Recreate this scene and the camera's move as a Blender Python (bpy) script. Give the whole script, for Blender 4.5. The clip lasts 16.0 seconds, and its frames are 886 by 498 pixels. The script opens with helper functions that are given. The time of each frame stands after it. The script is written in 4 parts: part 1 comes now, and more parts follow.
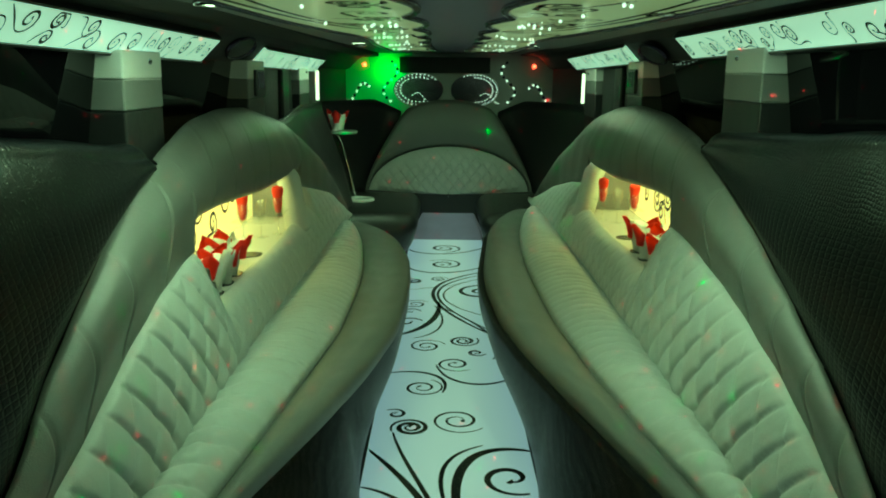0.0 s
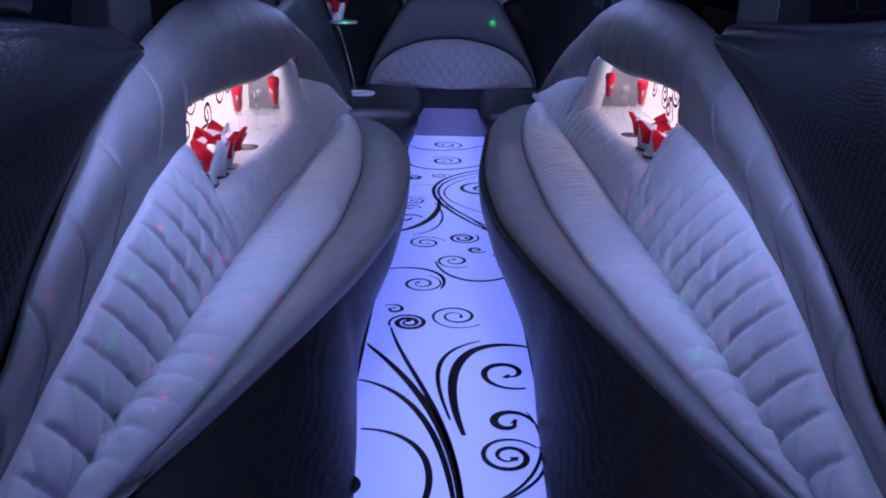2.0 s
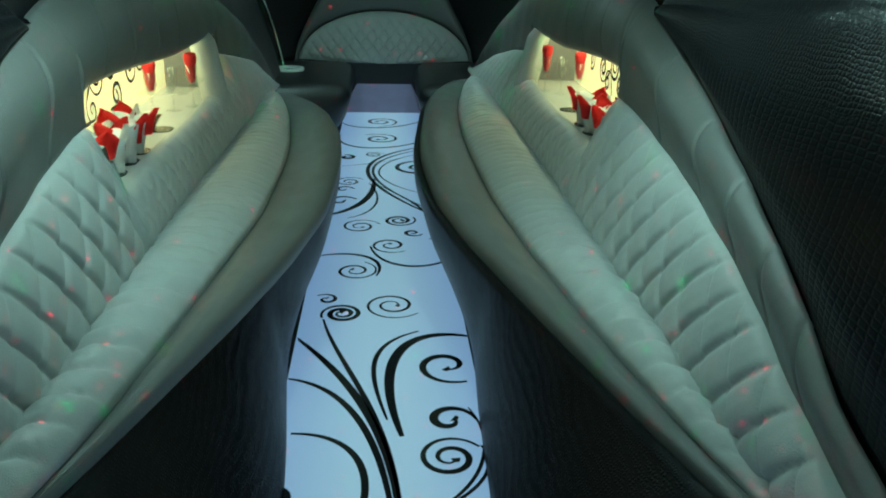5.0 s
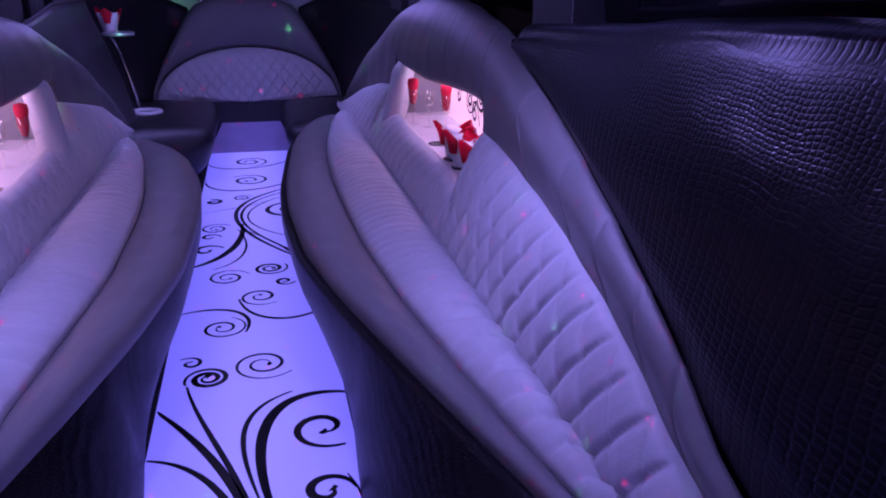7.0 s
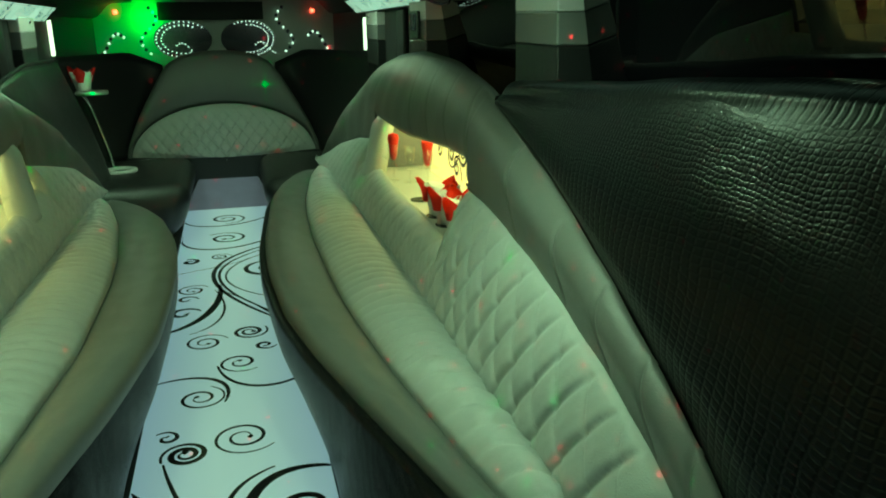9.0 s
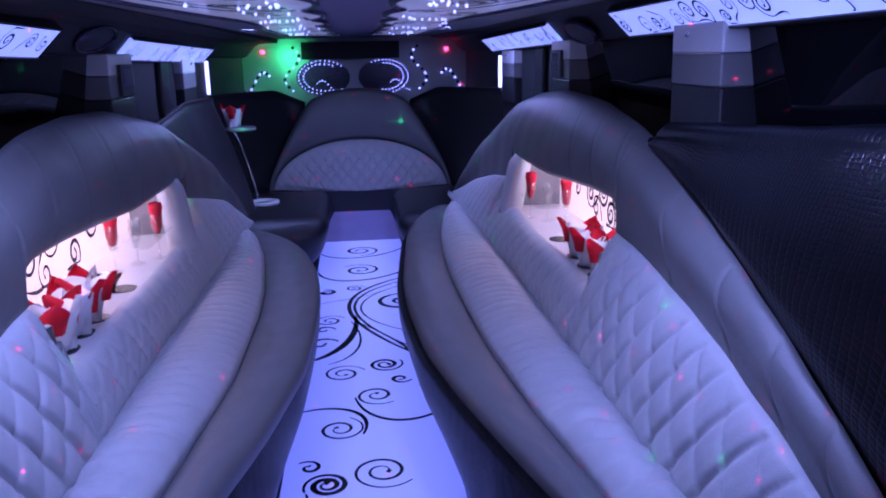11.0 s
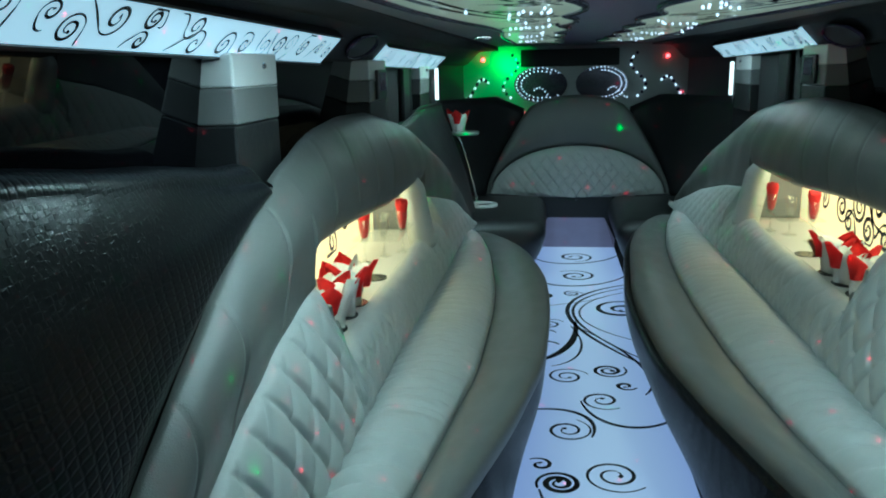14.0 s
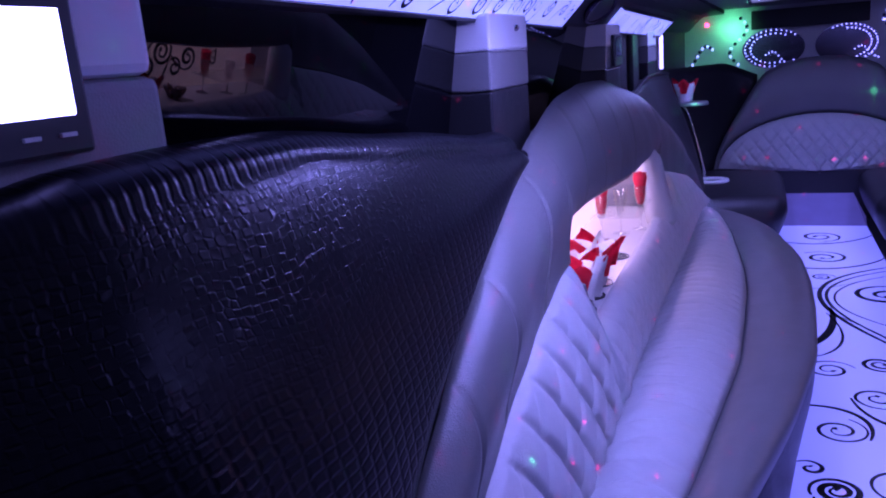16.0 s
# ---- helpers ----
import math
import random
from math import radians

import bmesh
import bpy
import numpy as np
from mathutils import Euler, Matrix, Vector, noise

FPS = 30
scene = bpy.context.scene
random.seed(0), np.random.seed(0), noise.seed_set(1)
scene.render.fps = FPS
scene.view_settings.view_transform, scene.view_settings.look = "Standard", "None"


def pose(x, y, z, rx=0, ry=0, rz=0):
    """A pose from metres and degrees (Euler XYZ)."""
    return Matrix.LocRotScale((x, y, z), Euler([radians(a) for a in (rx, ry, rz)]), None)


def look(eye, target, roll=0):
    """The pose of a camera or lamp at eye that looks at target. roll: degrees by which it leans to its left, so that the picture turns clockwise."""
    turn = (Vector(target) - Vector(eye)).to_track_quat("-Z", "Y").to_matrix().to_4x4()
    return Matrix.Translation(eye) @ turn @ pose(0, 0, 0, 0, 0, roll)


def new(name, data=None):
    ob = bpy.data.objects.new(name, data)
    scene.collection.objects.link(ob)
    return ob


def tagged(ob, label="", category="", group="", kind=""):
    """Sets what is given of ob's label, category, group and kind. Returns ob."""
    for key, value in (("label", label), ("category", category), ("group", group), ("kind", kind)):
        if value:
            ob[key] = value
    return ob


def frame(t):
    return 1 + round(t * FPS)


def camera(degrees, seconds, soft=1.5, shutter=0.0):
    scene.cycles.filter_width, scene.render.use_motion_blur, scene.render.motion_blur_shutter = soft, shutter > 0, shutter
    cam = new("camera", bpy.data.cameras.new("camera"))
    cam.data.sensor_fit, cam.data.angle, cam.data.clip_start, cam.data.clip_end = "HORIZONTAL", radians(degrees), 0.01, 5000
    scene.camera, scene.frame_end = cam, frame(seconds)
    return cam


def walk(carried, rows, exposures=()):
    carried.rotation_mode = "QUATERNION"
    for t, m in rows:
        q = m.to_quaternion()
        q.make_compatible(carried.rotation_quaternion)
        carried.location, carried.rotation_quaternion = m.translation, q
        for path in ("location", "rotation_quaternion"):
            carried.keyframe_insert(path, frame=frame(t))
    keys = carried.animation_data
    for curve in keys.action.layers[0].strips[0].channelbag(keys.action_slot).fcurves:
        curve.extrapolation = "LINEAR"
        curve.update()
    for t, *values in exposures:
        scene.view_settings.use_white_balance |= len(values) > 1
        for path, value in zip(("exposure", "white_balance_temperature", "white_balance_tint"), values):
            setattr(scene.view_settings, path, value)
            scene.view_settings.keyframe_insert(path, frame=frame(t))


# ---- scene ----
LENS = 58.7
PATH = [
    (0, (-0.032, 0.341, 1.161), (-0.033, 2.291, 0.719), 0.7),
    (0.5, (-0.027, 0.325, 1.186), (-0.034, 2.259, 0.674), 1.0),
    (1, (-0.023, 0.342, 1.171), (-0.035, 2.26, 0.602), 1.1),
    (1.5, (-0.02, 0.359, 1.155), (-0.032, 2.258, 0.527), 1.1),
    (2, (-0.023, 0.381, 1.139), (-0.025, 2.259, 0.451), 1.4),
    (2.5, (-0.024, 0.395, 1.126), (-0.013, 2.252, 0.383), 1.5),
    (3, (-0.025, 0.413, 1.121), (0.001, 2.254, 0.342), 1.7),
    (5.5, (0.011, 0.547, 1.123), (0.217, 2.399, 0.396), 1.5),
    (6, (0.028, 0.576, 1.124), (0.304, 2.426, 0.415), 1.3),
    (6.5, (0.059, 0.616, 1.126), (0.405, 2.46, 0.432), 0.5),
    (7, (0.073, 0.638, 1.137), (0.496, 2.471, 0.459), 0.4),
    (7.5, (0.083, 0.685, 1.126), (0.582, 2.509, 0.476), 0.2),
    (8, (0.089, 0.699, 1.133), (0.626, 2.522, 0.51), -0.2),
    (10.5, (0.016, 0.758, 1.175), (0.292, 2.675, 0.676), -1.0),
    (11, (-0.003, 0.754, 1.174), (0.197, 2.684, 0.69), -1.1),
    (11.5, (-0.022, 0.748, 1.173), (0.1, 2.687, 0.698), -1.2),
    (12, (-0.049, 0.741, 1.173), (0.002, 2.685, 0.707), -1.2),
    (12.5, (-0.084, 0.725, 1.171), (-0.095, 2.672, 0.713), -1.2),
    (13, (-0.113, 0.719, 1.167), (-0.196, 2.666, 0.715), -1.2),
    (13.5, (-0.137, 0.715, 1.168), (-0.309, 2.656, 0.715), -1.1),
    (14, (-0.162, 0.711, 1.166), (-0.435, 2.64, 0.712), -1.3),
    (14.5, (-0.201, 0.715, 1.159), (-0.577, 2.625, 0.699), -1.6),
    (15, (-0.234, 0.72, 1.148), (-0.729, 2.602, 0.684), -2.2),
    (15.5, (-0.275, 0.746, 1.139), (-0.896, 2.588, 0.667), -3.0),
    (16, (-0.317, 0.796, 1.126), (-1.067, 2.589, 0.655), -4.7),
]
cam = camera(LENS, 16.0, soft=2.0)
EXPOSURES = [
    (0.0, -0.25, 9800, -73), (0.5, -0.4, 6100, -56), (1.0, -0.35, 4620, -14), (1.5, -0.32, 4600, 3), (2.0, -0.52, 4450, 60), (2.5, -0.78, 4700, 108), (3.0, -0.8, 5200, 122),
    (3.6, -0.5, 5600, 3), (4.4, -0.25, 9800, -73), (4.9, -0.4, 6000, -45), (5.5, -0.42, 4620, -2), (6.0, -0.55, 4450, 30), (6.5, -0.82, 4560, 92), (7.0, -0.9, 4950, 128), (7.5, -0.7, 5000, 90), (8.0, -0.38, 5900, -8),
    (8.8, -0.2, 9800, -73), (9.3, -0.4, 6000, -45), (9.8, -0.4, 4390, -14), (10.5, -0.33, 4300, 23), (11.0, -0.55, 4415, 76), (11.5, -0.6, 4740, 120), (12.0, -0.35, 5000, 60), (12.5, -0.05, 6000, -11),
    (13.0, 0.0, 8600, -58), (13.5, -0.2, 6290, -43), (14.0, -0.25, 5200, -20), (14.5, -0.22, 4735, -12), (15.0, -0.45, 4500, 45), (15.5, -0.65, 4700, 100), (16.0, -0.55, 4600, 108),
]
walk(cam, [(t, look(e, a, r)) for t, e, a, r in PATH], EXPOSURES)

# ---- world and lights ----
world = bpy.data.worlds.new("night")
scene.world = world
world.use_nodes = True
world.node_tree.nodes["Background"].inputs[0].default_value = (0.01, 0.012, 0.02, 1)
world.node_tree.nodes["Background"].inputs[1].default_value = 0.2


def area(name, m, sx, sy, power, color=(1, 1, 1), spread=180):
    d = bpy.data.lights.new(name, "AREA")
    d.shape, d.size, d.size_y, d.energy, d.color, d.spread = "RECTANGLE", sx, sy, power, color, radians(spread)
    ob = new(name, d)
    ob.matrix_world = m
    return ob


FLOOR_GLOW, FLOOR_COL = 0.66, (0.39, 0.45, 0.86)
SIDE_GLOW, SIDE_COL = 0.85, (0.62, 0.74, 0.88)
CEIL_COL = (0.80, 0.84, 0.66)
NICHE_GLOW, CEIL_GLOW, NICHE_COL = 0.72, 0.22, (1.0, 0.80, 0.46)
# Pair at y -0.5: unseen, added behind the camera, with no lamp bodies.
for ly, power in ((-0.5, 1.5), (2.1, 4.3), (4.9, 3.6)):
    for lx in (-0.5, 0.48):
        area("downlight_and_rear_fill", pose(lx, ly, 1.262), 0.05, 0.05, power, (0.86, 0.98, 1.0))
for lx, ly, ln in ((-0.80, 3.15, 1.4), (0.80, 3.5, 1.3)):
    area("niche_glow", pose(lx, ly, 0.758), 0.05, ln, 2.7, (1.0, 0.80, 0.48))


def star_projector(name, where, color, power, scale, size, seed, arm=0.0):
    """A laser star projector: a point source masked into dots, or into crosses with arms."""
    d = bpy.data.lights.new(name, "POINT")
    d.energy, d.color, d.shadow_soft_size, d.use_nodes = power, color, 0.004, True
    nt = d.node_tree
    em = nt.nodes["Emission"]

    def math_node(op, p, q=None):
        n = nt.nodes.new("ShaderNodeMath")
        n.operation = op
        for k, v in enumerate((p, q)):
            if isinstance(v, (int, float)):
                n.inputs[k].default_value = v
            elif v is not None:
                nt.links.new(v, n.inputs[k])
        return n.outputs[0]

    tc = nt.nodes.new("ShaderNodeTexCoord")
    sp = nt.nodes.new("ShaderNodeSeparateXYZ")
    nt.links.new(tc.outputs["Normal"], sp.inputs[0])
    fwd = math_node("MAXIMUM", math_node("ABSOLUTE", sp.outputs["Y"]), 0.05)
    px, pz = math_node("DIVIDE", sp.outputs["X"], fwd), math_node("DIVIDE", sp.outputs["Z"], fwd)
    cb = nt.nodes.new("ShaderNodeCombineXYZ")
    nt.links.new(math_node("ADD", math_node("MULTIPLY", px, scale), seed), cb.inputs[0])
    nt.links.new(math_node("ADD", math_node("MULTIPLY", pz, scale), seed * 1.7), cb.inputs[1])
    v = nt.nodes.new("ShaderNodeTexVoronoi")
    v.voronoi_dimensions = "2D"
    v.inputs["Scale"].default_value = 1.0
    nt.links.new(cb.outputs[0], v.inputs["Vector"])
    glow = math_node("LESS_THAN", v.outputs["Distance"], size)
    if arm:
        off = nt.nodes.new("ShaderNodeVectorMath")
        off.operation = "SUBTRACT"
        nt.links.new(cb.outputs[0], off.inputs[0])
        nt.links.new(v.outputs["Position"], off.inputs[1])
        so = nt.nodes.new("ShaderNodeSeparateXYZ")
        nt.links.new(off.outputs[0], so.inputs[0])
        ax, ay = math_node("ABSOLUTE", so.outputs[0]), math_node("ABSOLUTE", so.outputs[1])
        for thin, along, length in ((ax, ay, arm), (ay, ax, arm * 0.6)):
            bar = math_node("MULTIPLY", math_node("LESS_THAN", thin, size * 0.28), math_node("MAXIMUM", math_node("SUBTRACT", 1.0, math_node("DIVIDE", along, length)), 0.0))
            glow = math_node("ADD", glow, math_node("MULTIPLY", bar, 0.45))
    glow = math_node("MULTIPLY", glow, math_node("GREATER_THAN", sp.outputs["Y"], 0.12))
    nt.links.new(glow, em.inputs["Strength"])
    new(name, d).location = where


# No projector is seen; those beyond y 1.1 are added for more marks ahead.
star_projector("red_star_projector", (0.05, 1.1, 1.27), (1.0, 0.02, 0.06), 1900, 8.0, 0.020, 3.0)
star_projector("red_star_projector", (0.12, 3.6, 1.275), (1.0, 0.02, 0.06), 650, 9.0, 0.036, 6.0)
star_projector("green_star_projector", (-0.05, 1.1, 1.27), (0.03, 1.0, 0.08), 420, 3.0, 0.012, 8.0, 0.16)
star_projector("green_star_projector", (-0.12, 3.6, 1.275), (0.03, 1.0, 0.08), 420, 3.0, 0.024, 2.3, 0.24)
star_projector("green_star_projector", (-0.35, 5.85, 1.24), (0.03, 1.0, 0.08), 55, 2.4, 0.022, 5.0, 0.24)


# ---- materials ----
def mat(name, color, rough=0.5, metal=0.0, emit=0.0, grain=0.0, grain_scale=200.0, vary=0.12, vary_scale=6.0, spec=0.5, coat=0.0):
    m = bpy.data.materials.new(name)
    m.use_nodes = True
    nt = m.node_tree
    b = nt.nodes["Principled BSDF"]
    b.inputs["Roughness"].default_value = rough
    b.inputs["Metallic"].default_value = metal
    b.inputs["Specular IOR Level"].default_value = spec
    b.inputs["Coat Weight"].default_value = coat
    col = (*color, 1)
    if vary:
        tc = nt.nodes.new("ShaderNodeTexCoord")
        n = nt.nodes.new("ShaderNodeTexNoise")
        n.inputs["Scale"].default_value, n.inputs["Detail"].default_value = vary_scale, 6
        nt.links.new(tc.outputs["Object"], n.inputs["Vector"])
        mix = nt.nodes.new("ShaderNodeMix")
        mix.data_type = "RGBA"
        mix.inputs[6].default_value = (*[c * (1 - vary) for c in color], 1)
        mix.inputs[7].default_value = (*[min(1, c * (1 + vary)) for c in color], 1)
        nt.links.new(n.outputs["Fac"], mix.inputs[0])
        nt.links.new(mix.outputs[2], b.inputs["Base Color"])
    else:
        b.inputs["Base Color"].default_value = col
    if emit:
        b.inputs["Emission Color"].default_value = col
        b.inputs["Emission Strength"].default_value = emit
    if grain:
        tc2 = nt.nodes.new("ShaderNodeTexCoord")
        v = nt.nodes.new("ShaderNodeTexVoronoi")
        v.inputs["Scale"].default_value = grain_scale
        nt.links.new(tc2.outputs["Object"], v.inputs["Vector"])
        bp = nt.nodes.new("ShaderNodeBump")
        bp.inputs["Strength"].default_value, bp.inputs["Distance"].default_value = grain, 0.002
        wr = nt.nodes.new("ShaderNodeTexNoise")
        wr.inputs["Scale"].default_value, wr.inputs["Detail"].default_value, wr.inputs["Roughness"].default_value = 22.0, 5, 0.6
        nt.links.new(tc2.outputs["Object"], wr.inputs["Vector"])
        mx = nt.nodes.new("ShaderNodeMath")
        mx.operation = "MULTIPLY_ADD"
        mx.inputs[1].default_value = 4.0
        nt.links.new(wr.outputs["Fac"], mx.inputs[0])
        nt.links.new(v.outputs["Distance"], mx.inputs[2])
        nt.links.new(mx.outputs[0], bp.inputs["Height"])
        nt.links.new(bp.outputs["Normal"], b.inputs["Normal"])
    return m


def croc_mat():
    """Embossed crocodile: long ribs on the roll, small scales below, large tiles lower down."""
    m = mat("crocodile_leather", (0.0040, 0.0043, 0.0055), 0.30, vary=0.3, spec=0.10)
    nt = m.node_tree
    b = nt.nodes["Principled BSDF"]
    tc = nt.nodes.new("ShaderNodeTexCoord")
    wav = nt.nodes.new("ShaderNodeTexNoise")
    wav.inputs["Scale"].default_value, wav.inputs["Detail"].default_value = 4.0, 2
    add = nt.nodes.new("ShaderNodeMixRGB")
    add.blend_type = "LINEAR_LIGHT"
    add.inputs[0].default_value = 0.035
    nt.links.new(tc.outputs["Object"], add.inputs[1])
    nt.links.new(tc.outputs["Object"], wav.inputs["Vector"])
    nt.links.new(wav.outputs["Color"], add.inputs[2])
    sep = nt.nodes.new("ShaderNodeSeparateXYZ")
    nt.links.new(add.outputs[0], sep.inputs[0])

    def scales(size, rnd, edge):
        mp = nt.nodes.new("ShaderNodeMapping")
        mp.inputs["Scale"].default_value = size
        v = nt.nodes.new("ShaderNodeTexVoronoi")
        v.feature = "DISTANCE_TO_EDGE"
        v.inputs["Scale"].default_value, v.inputs["Randomness"].default_value = 1.0, rnd
        nt.links.new(add.outputs[0], mp.inputs["Vector"])
        nt.links.new(mp.outputs["Vector"], v.inputs["Vector"])
        r = nt.nodes.new("ShaderNodeMapRange")
        r.interpolation_type = "SMOOTHSTEP"
        r.inputs["From Max"].default_value = edge
        nt.links.new(v.outputs["Distance"], r.inputs["Value"])
        return r.outputs["Result"]

    def blend(lo, hi, z0, z1):
        r = nt.nodes.new("ShaderNodeMapRange")
        r.interpolation_type = "SMOOTHSTEP"
        r.inputs["From Min"].default_value, r.inputs["From Max"].default_value = z0, z1
        nt.links.new(sep.outputs["Z"], r.inputs["Value"])
        x = nt.nodes.new("ShaderNodeMix")
        nt.links.new(r.outputs["Result"], x.inputs[0])
        nt.links.new(lo, x.inputs[2])
        nt.links.new(hi, x.inputs[3])
        return x.outputs[0]

    fine = scales((70, 150, 190), 0.5, 0.5)
    tiles = scales((3, 42, 88), 0.16, 0.25)
    small = scales((6, 90, 125), 0.34, 0.3)
    ribs = scales((4, 66, 24), 0.25, 0.3)
    bp = nt.nodes.new("ShaderNodeBump")
    bp.inputs["Strength"].default_value, bp.inputs["Distance"].default_value = 0.42, 0.0018
    nt.links.new(blend(blend(blend(fine, tiles, 0.42, 0.55), small, 0.84, 0.93), ribs, 1.0, 1.05), bp.inputs["Height"])
    nt.links.new(bp.outputs["Normal"], b.inputs["Normal"])
    return m


M_GREY = mat("grey_leather", (0.135, 0.135, 0.13), 0.42, grain=0.25, grain_scale=420)
M_PALE = mat("pale_grey_leather", (0.46, 0.47, 0.46), 0.40, grain=0.25, grain_scale=420)
M_CROC = croc_mat()
M_BLACK = mat("black_leather", (0.018, 0.018, 0.02), 0.38, grain=0.3, grain_scale=300)
M_CARPET = mat("black_carpet", (0.012, 0.012, 0.013), 0.95, grain=0.6, grain_scale=500)
M_GLASSBLACK = mat("tinted_glass", (0.003, 0.003, 0.004), 0.015, vary=0, spec=0.22)
M_HEAD = mat("dark_headliner", (0.014, 0.014, 0.016), 0.6, grain=0.3, grain_scale=300)
M_CEIL = mat("grey_headliner", (0.26, 0.26, 0.27), 0.55, grain=0.2, grain_scale=350)
M_MID = mat("mid_grey_leather", (0.19, 0.19, 0.19), 0.5, grain=0.25, grain_scale=350)
M_STRIP = mat("violet_grey_headliner", (0.15, 0.13, 0.20), 0.45, grain=0.2, grain_scale=300)
M_FLOOR = mat("glowing_floor_panel", FLOOR_COL, 0.15, emit=FLOOR_GLOW, vary=0)
nt = M_FLOOR.node_tree
tc = nt.nodes.new("ShaderNodeTexCoord")
sep = nt.nodes.new("ShaderNodeSeparateXYZ")
ab = nt.nodes.new("ShaderNodeMath")
ab.operation = "ABSOLUTE"
rg = nt.nodes.new("ShaderNodeValToRGB")
rg.color_ramp.elements[0].position, rg.color_ramp.elements[0].color = 0.05, (0.58, 0.66, 0.95, 1)
rg.color_ramp.elements[1].position, rg.color_ramp.elements[1].color = 0.25, (*FLOOR_COL, 1)
nt.links.new(tc.outputs["Object"], sep.inputs[0])
nt.links.new(sep.outputs["X"], ab.inputs[0])
nt.links.new(ab.outputs[0], rg.inputs[0])
nt.links.new(rg.outputs[0], nt.nodes["Principled BSDF"].inputs["Emission Color"])
nt.nodes["Principled BSDF"].inputs["Base Color"].default_value = (0.3, 0.3, 0.35, 1)
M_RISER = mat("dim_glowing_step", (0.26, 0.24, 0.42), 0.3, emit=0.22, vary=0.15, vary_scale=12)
M_INK = mat("black_print", (0.004, 0.004, 0.006), 0.2, vary=0)
M_SIDE = mat("glowing_side_panel", SIDE_COL, 0.3, emit=SIDE_GLOW, vary=0)
M_SWEET = mat("amber_foil", (0.25, 0.10, 0.05), 0.3, metal=0.5, vary=0.5, vary_scale=90)
M_LAMP2 = mat("strip_glow", (0.95, 0.98, 1.0), 0.4, emit=2.2, vary=0)
M_SHELF = mat("white_shelf", (0.72, 0.72, 0.70), 0.25, vary=0.05)
M_NICHE = mat("glowing_niche_acrylic", NICHE_COL, 0.25, emit=NICHE_GLOW, vary=0)
M_CGLOW = mat("glowing_ceiling_acrylic", CEIL_COL, 0.2, emit=CEIL_GLOW, vary=0.06, vary_scale=3)
M_BEZEL = mat("dark_mirror_bezel", (0.10, 0.08, 0.16), 0.2, metal=0.6, vary=0)
M_PURPLE = mat("smoky_ceiling_mirror", (0.30, 0.28, 0.36), 0.12, metal=0.85, vary=0.05)
M_SCREEN = mat("lit_screen", (0.9, 0.95, 1.0), 0.2, emit=6.0, vary=0)
M_PLASTIC = mat("black_plastic", (0.015, 0.015, 0.016), 0.35, vary=0.1)
M_REDLAMP = mat("red_lamp", (1.0, 0.05, 0.06), 0.3, emit=12.0, vary=0)
M_BEAD = mat("jewel_light", (0.75, 0.8, 1.0), 0.1, emit=2.2, vary=0)
M_SILVER = mat("brushed_silver_panel", (0.50, 0.51, 0.50), 0.35, metal=0.55, vary=0.08)
M_GLASS = mat("clear_glass", (1, 1, 1), 0.02, vary=0)
nt = M_GLASS.node_tree
clear, shine, blend = nt.nodes.new("ShaderNodeBsdfTransparent"), nt.nodes.new("ShaderNodeBsdfGlossy"), nt.nodes.new("ShaderNodeMixShader")
clear.inputs[0].default_value, shine.inputs["Roughness"].default_value = (0.96, 0.97, 0.97, 1), 0.05
blend.inputs[0].default_value = 0.09
nt.links.new(clear.outputs[0], blend.inputs[1])
nt.links.new(shine.outputs[0], blend.inputs[2])
nt.links.new(blend.outputs[0], nt.nodes["Material Output"].inputs["Surface"])
M_WHITE = mat("white_panel", (0.75, 0.75, 0.74), 0.35, vary=0.04)
M_LAMP = mat("lamp_glow", (0.95, 0.98, 1.0), 0.4, emit=9.0, vary=0)
M_CHROME = mat("chrome", (0.8, 0.8, 0.8), 0.12, metal=1.0, vary=0)
M_RED = mat("red_cloth", (0.75, 0.02, 0.025), 0.8, grain=0.4, grain_scale=600)
M_CLOTH = mat("white_cloth", (0.78, 0.77, 0.75), 0.85, grain=0.4, grain_scale=600)


# ---- building helpers ----
def mesh_ob(name, verts, faces, material, parent=None, label="", smooth=True):
    me = bpy.data.meshes.new(name)
    me.from_pydata([tuple(v) for v in verts], [], faces)
    me.materials.append(material)
    if smooth:
        me.polygons.foreach_set("use_smooth", [True] * len(me.polygons))
    me.update()
    ob = new(name, me)
    if parent:
        ob.parent = parent
    if label:
        tagged(ob, label)
    return ob


def part(name, bm, material, parent, label="", smooth=True):
    bmesh.ops.recalc_face_normals(bm, faces=bm.faces)
    me = bpy.data.meshes.new(name)
    bm.to_mesh(me)
    bm.free()
    me.materials.append(material)
    if smooth:
        me.shade_smooth()
    ob = new(name, me)
    if parent:
        ob.parent = parent
    if label:
        tagged(ob, label)
    return ob


def empty(name, label, category, group="", kind="", at=(0, 0, 0)):
    ob = new(name)
    ob.location = at
    return tagged(ob, label, category, group, kind)


def box(bm, x0, x1, y0, y1, z0, z1, bevel=0.0, seg=2):
    r = bmesh.ops.create_cube(bm, size=1, matrix=Matrix.LocRotScale(((x0 + x1) / 2, (y0 + y1) / 2, (z0 + z1) / 2), None, (x1 - x0, y1 - y0, z1 - z0)))
    if bevel:
        es = list({e for v in r["verts"] for e in v.link_edges})
        bmesh.ops.bevel(bm, geom=es, offset=bevel, segments=seg, affect="EDGES", profile=0.5)


def boxed(name, dims, material, parent=None, label="", bevel=0.004):
    bm = bmesh.new()
    box(bm, *dims, bevel=bevel)
    return part(name, bm, material, parent, label, smooth=False)


